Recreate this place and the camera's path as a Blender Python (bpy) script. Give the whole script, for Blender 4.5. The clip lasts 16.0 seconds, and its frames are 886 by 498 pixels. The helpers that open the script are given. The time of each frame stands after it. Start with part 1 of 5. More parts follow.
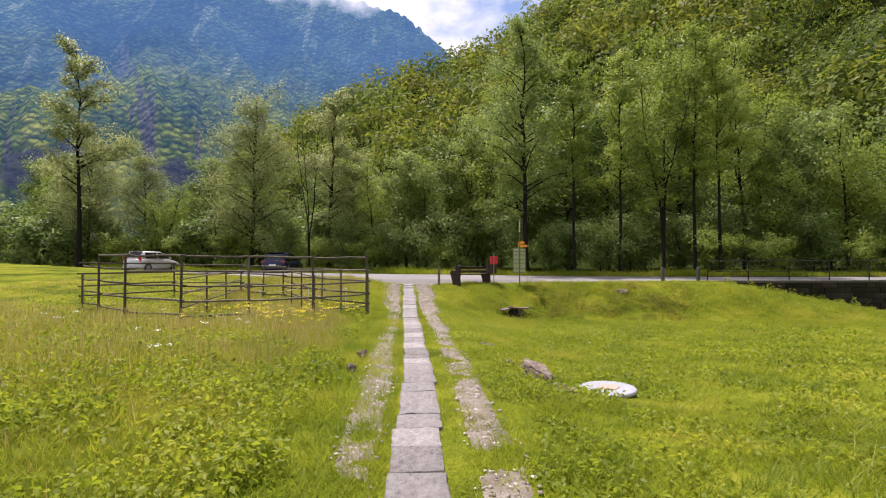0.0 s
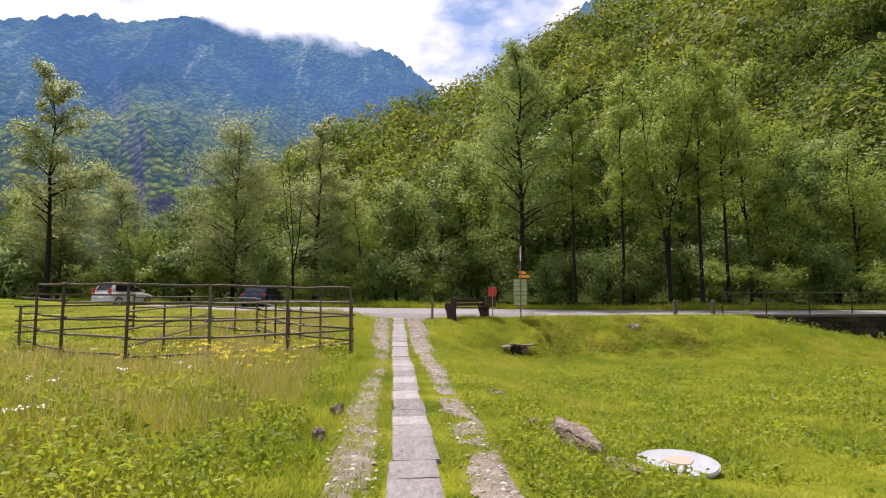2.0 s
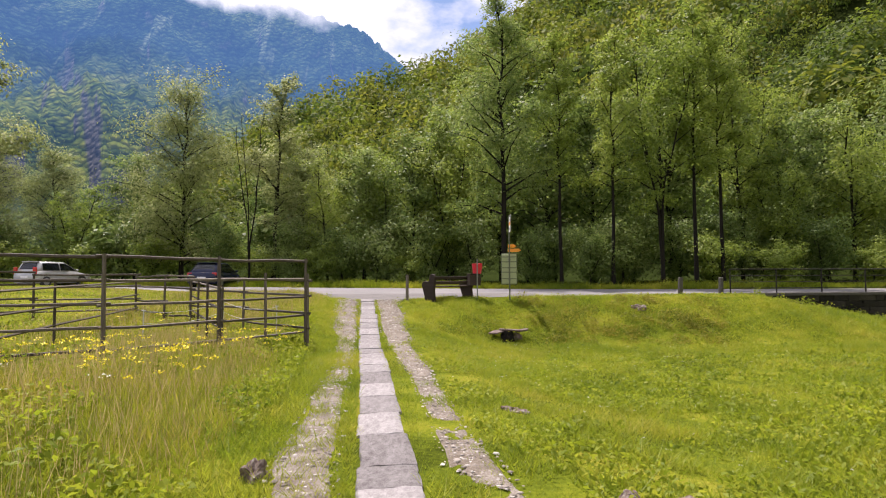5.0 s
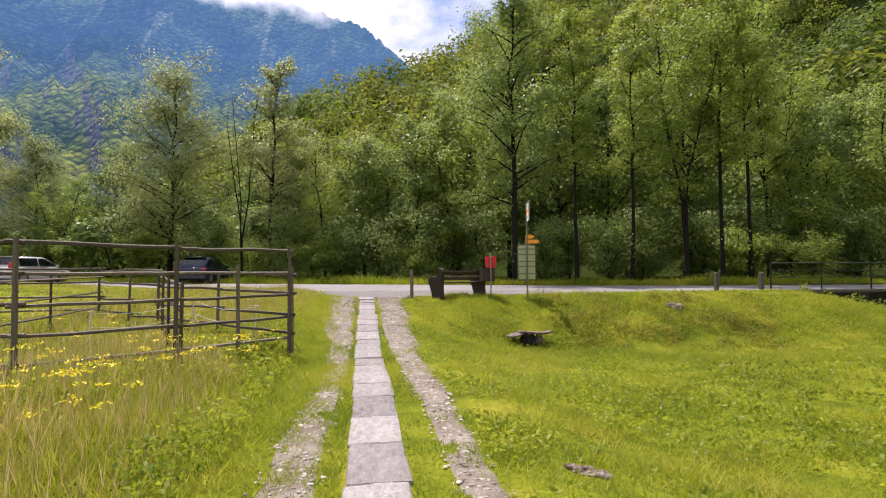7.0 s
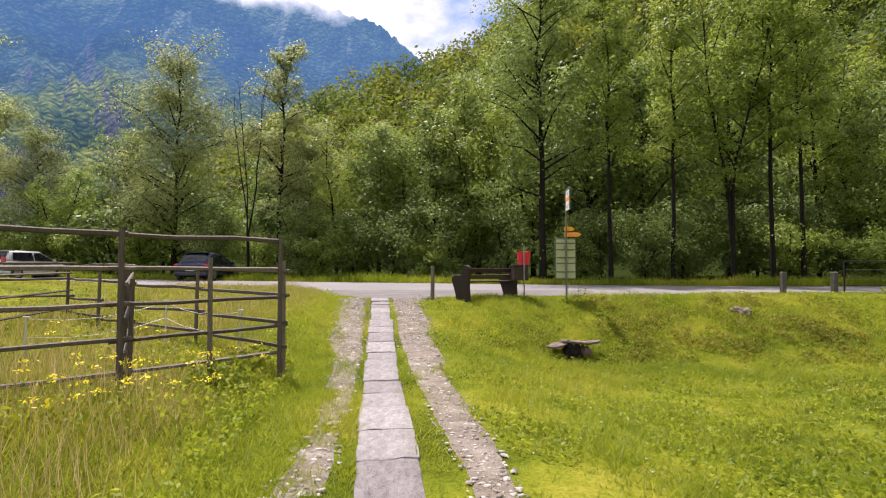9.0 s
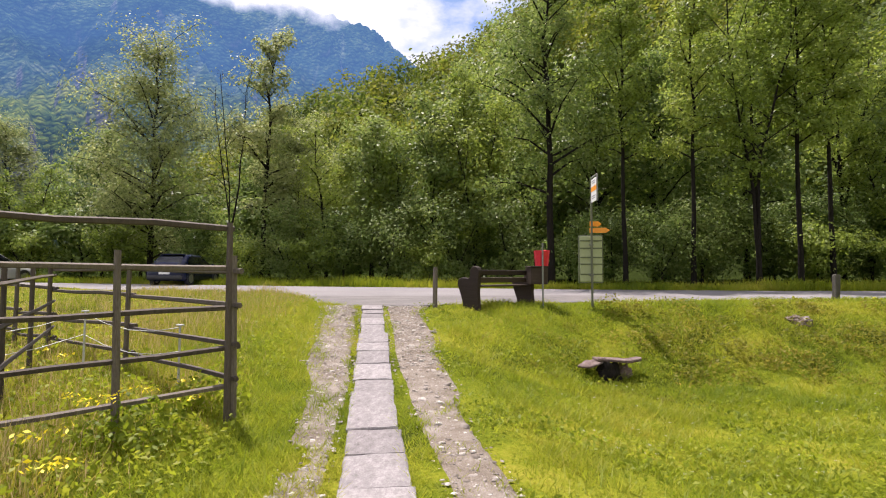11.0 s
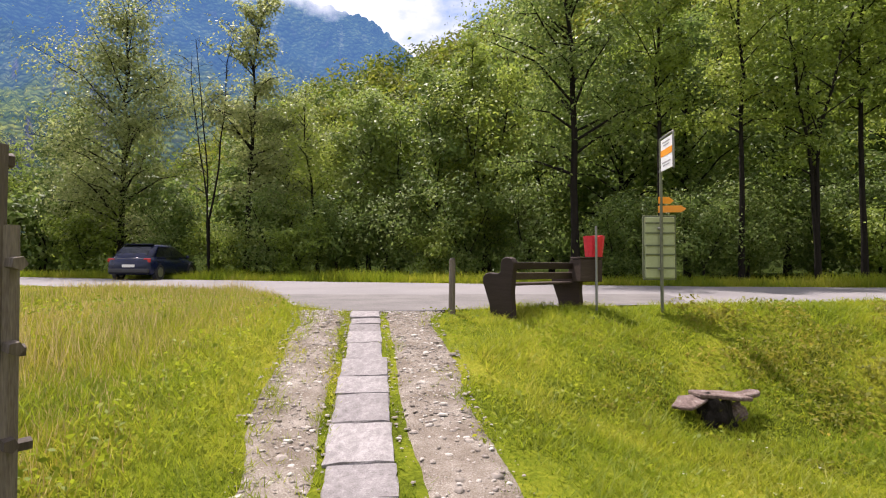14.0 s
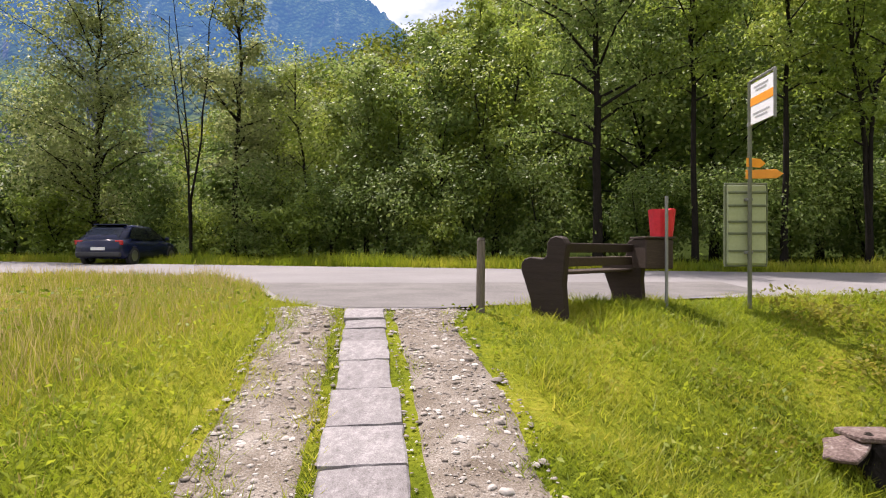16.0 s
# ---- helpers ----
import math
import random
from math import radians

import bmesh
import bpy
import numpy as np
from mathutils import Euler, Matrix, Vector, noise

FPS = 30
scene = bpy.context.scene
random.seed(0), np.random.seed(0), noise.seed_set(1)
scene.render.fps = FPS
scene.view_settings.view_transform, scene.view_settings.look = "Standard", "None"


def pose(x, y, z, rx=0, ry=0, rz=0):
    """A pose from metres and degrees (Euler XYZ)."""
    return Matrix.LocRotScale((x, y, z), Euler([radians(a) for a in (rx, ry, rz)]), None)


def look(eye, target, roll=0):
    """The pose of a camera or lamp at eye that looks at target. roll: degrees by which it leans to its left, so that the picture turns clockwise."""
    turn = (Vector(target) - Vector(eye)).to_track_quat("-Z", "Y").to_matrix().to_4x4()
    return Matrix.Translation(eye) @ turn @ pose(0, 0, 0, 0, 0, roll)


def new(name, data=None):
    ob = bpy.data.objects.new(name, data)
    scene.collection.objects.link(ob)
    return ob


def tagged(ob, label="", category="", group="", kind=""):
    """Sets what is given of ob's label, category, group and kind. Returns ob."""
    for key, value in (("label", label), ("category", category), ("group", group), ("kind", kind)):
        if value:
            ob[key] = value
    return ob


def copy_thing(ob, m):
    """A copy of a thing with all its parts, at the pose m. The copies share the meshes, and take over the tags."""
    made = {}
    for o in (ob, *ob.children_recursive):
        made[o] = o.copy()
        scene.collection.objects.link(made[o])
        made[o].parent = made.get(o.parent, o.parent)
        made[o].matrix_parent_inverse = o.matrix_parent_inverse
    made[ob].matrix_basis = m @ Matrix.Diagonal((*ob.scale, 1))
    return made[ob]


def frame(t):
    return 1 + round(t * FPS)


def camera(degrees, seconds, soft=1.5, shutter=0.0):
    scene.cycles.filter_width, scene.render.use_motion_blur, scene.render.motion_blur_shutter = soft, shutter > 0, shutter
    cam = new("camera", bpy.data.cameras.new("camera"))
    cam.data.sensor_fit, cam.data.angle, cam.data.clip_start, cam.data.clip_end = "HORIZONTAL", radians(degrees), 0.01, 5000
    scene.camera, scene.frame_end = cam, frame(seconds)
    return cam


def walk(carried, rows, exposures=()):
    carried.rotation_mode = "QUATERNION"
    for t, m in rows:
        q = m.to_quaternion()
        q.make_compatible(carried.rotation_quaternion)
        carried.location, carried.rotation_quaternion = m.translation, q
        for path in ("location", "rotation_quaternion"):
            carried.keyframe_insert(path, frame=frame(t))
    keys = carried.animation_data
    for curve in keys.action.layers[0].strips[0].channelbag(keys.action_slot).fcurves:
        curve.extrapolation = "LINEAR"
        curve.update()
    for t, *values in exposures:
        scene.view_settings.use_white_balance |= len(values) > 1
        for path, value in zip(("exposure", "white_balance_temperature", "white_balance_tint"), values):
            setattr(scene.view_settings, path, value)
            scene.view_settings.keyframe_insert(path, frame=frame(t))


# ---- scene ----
cam = camera(77.8, 16.0, 1.1)
METRES, EYE, TILT, LEAN, TURN = 18.5, 1.65, 1.2, 0.0, 0.0
ROWS = [
    (0.0, 0.0, 0.0, 0.0, -0.0, 0.0, -0.0),
    (0.5, -0.0012, 0.0309, -0.0024, -0.35, 1.97, 0.03),
    (1.0, -0.0043, 0.0613, -0.0033, -0.54, 3.33, -0.07),
    (1.5, -0.0058, 0.0905, -0.0067, -0.8, 3.98, -0.0),
    (2.0, -0.0082, 0.121, -0.0098, -1.03, 3.64, -0.0),
    (2.5, -0.0077, 0.1507, -0.0111, -1.88, 3.51, 0.03),
    (3.0, -0.0103, 0.1812, -0.0133, -2.98, 2.71, 0.08),
    (3.5, -0.014, 0.2137, -0.0146, -4.02, 2.1, -0.05),
    (4.0, -0.0156, 0.2447, -0.0161, -4.32, 1.92, 0.11),
    (6.5, -0.0256, 0.4003, -0.0254, -4.21, 1.24, 0.08),
    (7.0, -0.0238, 0.4323, -0.0267, -4.12, 1.28, 0.15),
    (7.5, -0.0239, 0.4643, -0.0287, -3.4, 1.42, 0.13),
    (8.0, -0.0234, 0.499, -0.0294, -3.0, 1.39, 0.06),
    (8.5, -0.0272, 0.5316, -0.0311, -2.78, 1.3, -0.02),
    (9.0, -0.0313, 0.5629, -0.0301, -2.63, 1.06, -0.15),
    (11.5, -0.0389, 0.7199, -0.0365, -3.5, 1.66, -0.05),
    (12.0, -0.0383, 0.7492, -0.0372, -3.64, 1.75, 0.02),
    (12.5, -0.0393, 0.7821, -0.0379, -3.72, 1.44, -0.15),
    (13.0, -0.0411, 0.812, -0.0379, -3.69, 1.03, -0.12),
    (13.5, -0.0447, 0.8434, -0.0375, -3.5, 0.85, -0.26),
    (14.0, -0.0464, 0.8729, -0.0381, -3.41, 0.75, -0.19),
    (14.5, -0.0509, 0.9031, -0.0379, -3.37, 0.51, -0.25),
    (15.0, -0.052, 0.9343, -0.039, -3.46, 0.27, -0.2),
    (15.5, -0.0553, 0.9649, -0.0402, -3.55, -0.24, -0.14),
    (16.0, -0.0575, 0.9958, -0.0408, -3.69, -1.02, -0.19),
]
walk(cam, [(t, pose(0, 0, EYE, TILT, LEAN, TURN) @ pose(METRES * x, METRES * y, METRES * z, 90 + pitch, roll, yaw)) for t, x, y, z, yaw, pitch, roll in ROWS], [(0.0, 0.67, 6450, 23), (9.0, 0.76, 6450, 23), (16.0, 0.83, 6450, 23)])

# ---- world, sun ----
SUN_EL, SUN_BEARING = 65.0, -30.0
to_sun = Vector((math.sin(radians(SUN_BEARING)) * math.cos(radians(SUN_EL)), math.cos(radians(SUN_BEARING)) * math.cos(radians(SUN_EL)), math.sin(radians(SUN_EL))))
sun_data = bpy.data.lights.new("sun", "SUN")
sun_data.energy, sun_data.angle, sun_data.color = 5.0, radians(0.55), (1.0, 0.95, 0.86)
sun = new("sun", sun_data)
sun.matrix_world = look((0, 0, 60), Vector((0, 0, 60)) - to_sun)

world = bpy.data.worlds.new("sky")
scene.world = world
world.use_nodes = True
wn, wl = world.node_tree.nodes, world.node_tree.links
wn.clear()
w_sky = wn.new("ShaderNodeTexSky")
w_sky.sky_type, w_sky.sun_disc = "NISHITA", False
w_sky.sun_elevation, w_sky.sun_rotation = radians(SUN_EL), radians(SUN_BEARING)
w_sky.air_density, w_sky.dust_density, w_sky.altitude = 1.0, 0.6, 500
w_co = wn.new("ShaderNodeTexCoord")
w_map = wn.new("ShaderNodeMapping")
w_map.inputs["Scale"].default_value = (1.0, 1.0, 2.0)
w_noise = wn.new("ShaderNodeTexNoise")
w_noise.inputs["Scale"].default_value, w_noise.inputs["Detail"].default_value, w_noise.inputs["Roughness"].default_value = 3.2, 8, 0.58
w_ramp = wn.new("ShaderNodeValToRGB")
w_ramp.color_ramp.elements[0].position, w_ramp.color_ramp.elements[1].position = 0.35, 0.48
w_mix = wn.new("ShaderNodeMix")
w_mix.data_type = "RGBA"
w_mix.inputs[7].default_value = (6.6, 6.8, 7.3, 1)
w_bg = wn.new("ShaderNodeBackground")
w_bg.inputs["Strength"].default_value = 0.10
w_out = wn.new("ShaderNodeOutputWorld")
wl.new(w_co.outputs["Generated"], w_map.inputs["Vector"])
wl.new(w_map.outputs["Vector"], w_noise.inputs["Vector"])
wl.new(w_noise.outputs["Fac"], w_ramp.inputs["Fac"])
wl.new(w_ramp.outputs["Color"], w_mix.inputs[0])
wl.new(w_sky.outputs["Color"], w_mix.inputs[6])
wl.new(w_mix.outputs[2], w_bg.inputs["Color"])
wl.new(w_bg.outputs["Background"], w_out.inputs["Surface"])


# ---- materials ----
def material(name, stops, scale=5.0, rough=0.8, bump=0.3, detail=6, metal=0.0, fine=0.0, dist=0.02, translucent=0.0, island=0.0, glow=None, spec=0.5, stretch=None, per_object=0.0, patch=None):
    """Noise-driven colours from a list of (position, rgb); a second, finer noise breaks it up."""
    m = bpy.data.materials.new(name)
    m.use_nodes = True
    n, l = m.node_tree.nodes, m.node_tree.links
    b = n["Principled BSDF"]
    co = n.new("ShaderNodeTexCoord")
    vec = co.outputs["Object"]
    if stretch:
        mp = n.new("ShaderNodeMapping")
        mp.inputs["Scale"].default_value = stretch
        l.new(vec, mp.inputs["Vector"])
        vec = mp.outputs["Vector"]
    big = n.new("ShaderNodeTexNoise")
    big.inputs["Scale"].default_value, big.inputs["Detail"].default_value, big.inputs["Roughness"].default_value = scale, detail, 0.6
    l.new(vec, big.inputs["Vector"])
    fac = big.outputs["Fac"]
    if fine:
        sm = n.new("ShaderNodeTexNoise")
        sm.inputs["Scale"].default_value, sm.inputs["Detail"].default_value = scale * fine, 4
        l.new(vec, sm.inputs["Vector"])
        av = n.new("ShaderNodeMix")
        av.inputs[0].default_value = 0.5
        l.new(fac, av.inputs[2]), l.new(sm.outputs["Fac"], av.inputs[3])
        fac = av.outputs[0]
    for amount, node, socket in ((island, "ShaderNodeNewGeometry", "Random Per Island"), (per_object, "ShaderNodeObjectInfo", "Random")):
        if amount:
            g = n.new(node)
            av = n.new("ShaderNodeMix")
            av.inputs[0].default_value = amount
            l.new(fac, av.inputs[2]), l.new(g.outputs[socket], av.inputs[3])
            fac = av.outputs[0]
    if patch:
        pn, pm, av = n.new("ShaderNodeTexNoise"), n.new("ShaderNodeMapRange"), n.new("ShaderNodeMix")
        pn.inputs["Scale"].default_value, pn.inputs["Detail"].default_value, pn.inputs["Roughness"].default_value = patch[0], 5, 0.62
        pm.inputs["From Min"].default_value, pm.inputs["From Max"].default_value = 0.34, 0.66
        l.new(co.outputs["Object"], pn.inputs["Vector"]), l.new(pn.outputs["Fac"], pm.inputs["Value"])
        av.inputs[0].default_value = patch[1]
        l.new(fac, av.inputs[2]), l.new(pm.outputs["Result"], av.inputs[3])
        fac = av.outputs[0]
    r = n.new("ShaderNodeValToRGB")
    e = r.color_ramp.elements
    while len(e) < len(stops):
        e.new(0.5)
    for k, (p, c) in zip(e, stops):
        k.position, k.color = p, (*c, 1)
    l.new(fac, r.inputs["Fac"])
    l.new(r.outputs["Color"], b.inputs["Base Color"])
    b.inputs["Roughness"].default_value, b.inputs["Metallic"].default_value = rough, metal
    b.inputs["Specular IOR Level"].default_value = spec
    if bump:
        bp = n.new("ShaderNodeBump")
        bp.inputs["Strength"].default_value, bp.inputs["Distance"].default_value = bump, dist
        l.new(fac if not (island or per_object) else big.outputs["Fac"], bp.inputs["Height"])
        l.new(bp.outputs["Normal"], b.inputs["Normal"])
    if translucent:
        t = n.new("ShaderNodeBsdfTranslucent")
        hs = n.new("ShaderNodeHueSaturation")
        hs.inputs["Hue"].default_value, hs.inputs["Saturation"].default_value, hs.inputs["Value"].default_value = 0.497, 1.0, 1.8
        l.new(r.outputs["Color"], hs.inputs["Color"])
        l.new(hs.outputs["Color"], t.inputs["Color"])
        mx = n.new("ShaderNodeMixShader")
        mx.inputs["Fac"].default_value = translucent
        l.new(b.outputs["BSDF"], mx.inputs[1]), l.new(t.outputs["BSDF"], mx.inputs[2])
        l.new(mx.outputs["Shader"], n["Material Output"].inputs["Surface"])
    if glow:
        b.inputs["Emission Color"].default_value, b.inputs["Emission Strength"].default_value = (*glow[0], 1), glow[1]
    return m


M_GROUND = material("meadow_soil", [(0.30, (0.036, 0.048, 0.004)), (0.46, (0.092, 0.116, 0.008)), (0.58, (0.145, 0.160, 0.012)), (0.74, (0.23, 0.21, 0.028))], 1.4, 0.95, 1.0, fine=17, dist=0.10, spec=0.03, patch=(0.55, 0.35))
M_GRASS = material("short_grass", [(0.16, (0.062, 0.102, 0.006)), (0.38, (0.140, 0.188, 0.010)), (0.58, (0.205, 0.230, 0.015)), (0.85, (0.35, 0.31, 0.048))], 1.3, 0.55, 0, translucent=0.44, island=0.36, spec=0.25, patch=(0.42, 0.40))
M_TALL = material("tall_meadow_grass", [(0.16, (0.062, 0.092, 0.006)), (0.40, (0.160, 0.184, 0.012)), (0.60, (0.235, 0.222, 0.022)), (0.85, (0.35, 0.285, 0.065))], 0.8, 0.55, 0, translucent=0.44, island=0.38, spec=0.25, patch=(0.5, 0.40))
M_SEED = material("seed_heads", [(0.3, (0.24, 0.19, 0.07)), (0.7, (0.38, 0.30, 0.14))], 3, 0.8, 0, translucent=0.4, island=0.5, spec=0.15)
M_WEED = material("broad_weed_leaves", [(0.2, (0.080, 0.120, 0.008)), (0.5, (0.165, 0.208, 0.012)), (0.8, (0.27, 0.280, 0.026))], 2, 0.55, 0, translucent=0.44, island=0.45, spec=0.2, patch=(0.6, 0.35))
M_BRAMBLE = material("bramble_leaves", [(0.2, (0.080, 0.094, 0.010)), (0.5, (0.160, 0.162, 0.018)), (0.8, (0.26, 0.21, 0.036))], 2, 0.6, 0, translucent=0.42, island=0.5, spec=0.2, patch=(0.8, 0.3))
M_YELLOW = material("yellow_petals", [(0.3, (0.65, 0.52, 0.01)), (0.7, (0.8, 0.68, 0.03))], 3, 0.6, 0, island=0.5, translucent=0.2)
M_WHITE = material("white_petals", [(0.3, (0.66, 0.66, 0.6)), (0.7, (0.8, 0.8, 0.76))], 3, 0.6, 0, island=0.5, translucent=0.2)
M_ASPHALT = material("asphalt", [(0.3, (0.120, 0.112, 0.110)), (0.5, (0.165, 0.154, 0.151)), (0.7, (0.215, 0.202, 0.198))], 0.5, 0.9, 0.4, fine=160, dist=0.006)
M_APRON = material("old_asphalt", [(0.32, (0.065, 0.060, 0.056)), (0.5, (0.115, 0.106, 0.098)), (0.68, (0.18, 0.167, 0.155))], 1.2, 0.92, 0.6, fine=40, dist=0.012)
M_GRAVEL = material("gravel_track", [(0.36, (0.105, 0.084, 0.062)), (0.46, (0.168, 0.140, 0.110)), (0.54, (0.215, 0.187, 0.154)), (0.66, (0.35, 0.318, 0.275))], 3.0, 0.95, 1.0, fine=30, dist=0.03, spec=0.1)
M_STONE = material("loose_stone", [(0.2, (0.15, 0.128, 0.105)), (0.5, (0.27, 0.238, 0.205)), (0.8, (0.48, 0.45, 0.40))], 9, 0.85, 0.5, island=0.6, dist=0.01, spec=0.2)
M_SLAB = material("gneiss_slab", [(0.34, (0.070, 0.062, 0.058)), (0.43, (0.145, 0.132, 0.128)), (0.52, (0.190, 0.176, 0.172)), (0.66, (0.32, 0.30, 0.29))], 10, 0.88, 0.9, fine=7, dist=0.012, per_object=0.16, spec=0.2)
M_ROCK = material("lichen_rock", [(0.32, (0.060, 0.042, 0.034)), (0.48, (0.125, 0.090, 0.072)), (0.58, (0.22, 0.19, 0.16)), (0.72, (0.36, 0.34, 0.30))], 6, 0.9, 1.0, fine=5, dist=0.04, spec=0.2)
# stone tone lowered to near black to paint in the sunless wall face's shade
M_WALLSTONE_SHADE = material("shaded_wall_stone", [(0.3, (0.014, 0.013, 0.010)), (0.6, (0.032, 0.029, 0.022)), (0.8, (0.065, 0.058, 0.046))], 4, 0.95, 0.8, fine=8, dist=0.03, per_object=0.35, spec=0.1)
M_WOODGREY = material("weathered_wood", [(0.3, (0.040, 0.030, 0.021)), (0.55, (0.090, 0.071, 0.052)), (0.8, (0.20, 0.172, 0.135))], 6, 0.85, 0.6, fine=6, dist=0.008, per_object=0.3, stretch=(5, 5, 0.5))
M_BENCH = material("dark_bench_wood", [(0.3, (0.022, 0.014, 0.010)), (0.6, (0.048, 0.032, 0.022)), (0.8, (0.10, 0.072, 0.054))], 5, 0.75, 0.5, fine=6, dist=0.006, per_object=0.3, stretch=(0.6, 6, 6), spec=0.3)
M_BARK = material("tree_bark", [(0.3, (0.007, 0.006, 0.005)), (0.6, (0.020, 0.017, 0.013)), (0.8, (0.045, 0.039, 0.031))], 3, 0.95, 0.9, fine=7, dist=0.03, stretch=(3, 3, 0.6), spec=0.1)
M_LEAF = material("tree_leaves", [(0.15, (0.050, 0.088, 0.018)), (0.5, (0.118, 0.172, 0.036)), (0.85, (0.225, 0.265, 0.078))], 0.35, 0.5, 0, translucent=0.42, island=0.55, per_object=0.2, spec=0.22)
M_LEAF_PALE = material("pale_leaves", [(0.15, (0.088, 0.120, 0.032)), (0.5, (0.180, 0.212, 0.070)), (0.85, (0.32, 0.33, 0.14))], 0.35, 0.5, 0, translucent=0.42, island=0.55, per_object=0.15, spec=0.22)
M_LEAF_LIME = material("lime_leaves", [(0.15, (0.080, 0.124, 0.016)), (0.5, (0.165, 0.222, 0.032)), (0.85, (0.28, 0.315, 0.062))], 0.35, 0.5, 0, translucent=0.42, island=0.5, per_object=0.2, spec=0.22)
HILL_MATS = [material("hill_canopy_" + n, stops, 0.11, 0.7, 0, translucent=0.36, island=0.4, spec=0.2) for n, stops in (
    ("deep", [(0.2, (0.024, 0.048, 0.008)), (0.5, (0.072, 0.112, 0.014)), (0.8, (0.135, 0.165, 0.024))]),
    ("mid", [(0.2, (0.040, 0.066, 0.007)), (0.5, (0.105, 0.143, 0.014)), (0.8, (0.185, 0.212, 0.028))]),
    ("olive", [(0.2, (0.055, 0.070, 0.009)), (0.5, (0.130, 0.152, 0.016)), (0.8, (0.215, 0.222, 0.032))]))]
# wood floor coloured near black, so painted shade fills the gaps under the crowns
M_HILLSOIL_SHADE = material("shaded_hill_undergrowth", [(0.3, (0.010, 0.015, 0.004)), (0.7, (0.030, 0.042, 0.010))], 0.2, 0.95, 0.5, fine=8, dist=0.5, spec=0.0)


# ---- mesh helpers ----
def mesh_np(name, verts, faces, mat, smooth=False):
    """A mesh from arrays: verts (n, 3) and faces (m, k), all faces with k corners."""
    verts, faces = np.asarray(verts, dtype=np.float32), np.asarray(faces, dtype=np.int32)
    me = bpy.data.meshes.new(name)
    me.vertices.add(len(verts))
    me.vertices.foreach_set("co", verts.ravel())
    k = faces.shape[1]
    me.loops.add(faces.size)
    me.loops.foreach_set("vertex_index", faces.ravel())
    me.polygons.add(len(faces))
    me.polygons.foreach_set("loop_start", np.arange(0, faces.size, k, dtype=np.int32))
    me.polygons.foreach_set("loop_total", np.full(len(faces), k, dtype=np.int32))
    if smooth:
        me.polygons.foreach_set("use_smooth", np.ones(len(faces), dtype=bool))
    me.update(calc_edges=True)
    me.materials.append(mat)
    return me


def part(name, bm, mat, parent=None, label="", smooth=False):
    """Links a bmesh as one mesh object under a thing or a part."""
    me = bpy.data.meshes.new(name)
    if smooth:
        for f in bm.faces:
            f.smooth = True
    bm.to_mesh(me)
    bm.free()
    me.materials.append(mat)
    ob = new(name, me)
    ob.parent = parent
    if label:
        ob["label"] = label
    return ob


def thing(name, m, label, category, group="", kind=""):
    ob = new(name)
    ob.empty_display_size = 0.2
    ob.matrix_basis = m
    return tagged(ob, label, category, group, kind)


def box(size, at=(0, 0, 0), bevel=0.0, rot=None, bm=None):
    bm = bm or bmesh.new()
    m = Matrix.Translation(at) @ (rot or Matrix()) @ Matrix.Diagonal((*size, 1))
    made = bmesh.ops.create_cube(bm, size=1, matrix=m)
    if bevel:
        edges = {e for v in made["verts"] for e in v.link_edges}
        bmesh.ops.bevel(bm, geom=list(edges), offset=bevel, segments=1, affect="EDGES", profile=0.5)
    return bm


def rod(a, b, r0, r1=None, sides=8, bm=None, wob=0.0):
    """A round bar from a to b."""
    bm = bm or bmesh.new()
    a, b = Vector(a), Vector(b)
    q = (b - a).to_track_quat("Z", "Y").to_matrix().to_4x4()
    bmesh.ops.create_cone(bm, cap_ends=True, segments=sides, radius1=r0, radius2=r0 if r1 is None else r1, depth=(b - a).length, matrix=Matrix.Translation((a + b) / 2) @ q)
    if wob:
        for v in bm.verts:
            v.co += Vector((random.uniform(-wob, wob), random.uniform(-wob, wob), random.uniform(-wob, wob)))
    return bm


def extrude(points, depth, bevel=0.0):
    """A plate: the outline (x, z) pushed from y = -depth / 2 to depth / 2."""
    bm = bmesh.new()
    f = bm.faces.new([bm.verts.new((x, -depth / 2, z)) for x, z in points])
    bmesh.ops.translate(bm, verts=[v for g in bmesh.ops.extrude_face_region(bm, geom=[f])["geom"] if isinstance(g, bmesh.types.BMVert) for v in [g]], vec=(0, depth, 0))
    bmesh.ops.recalc_face_normals(bm, faces=bm.faces)
    if bevel:
        bmesh.ops.bevel(bm, geom=[e for e in bm.edges], offset=bevel, segments=1, affect="EDGES")
    return bm


# ---- the lie of the land ----
def path_x(y):
    return np.interp(y, (-6, 0, 3.7, 7.6, 11.6, 14.2, 18, 21.5, 25, 30), (0.25, 0.02, -0.19, -0.34, -0.60, -0.775, -1.065, -1.315, -1.57, -1.9))


def steps(t, a, b):
    t = np.clip((t - a) / (b - a), 0, 1)
    return t * t * (3 - 2 * t)


ROAD_NEAR = ((-70, 50), (-40, 43.5), (-25, 37.5), (-14, 34), (-8, 32.2), (-5.2, 30.6), (-3.8, 28.6), (-3.0, 26.4), (-1.9, 25.18), (-0.6, 25.18), (0.8, 25.8), (4, 26.5), (9, 27.2), (14, 27.9), (22, 28.6), (60, 30))
ROAD_FAR = ((-70, 57), (-40, 49.5), (-25, 43.8), (-14, 40.4), (-8, 38.9), (-1.5, 37.2), (5.5, 34.9), (9, 33.9), (14, 33.2), (22, 33), (60, 34.5))


def road_edge(x, line):
    return np.interp(x, [p[0] for p in line], [p[1] for p in line])


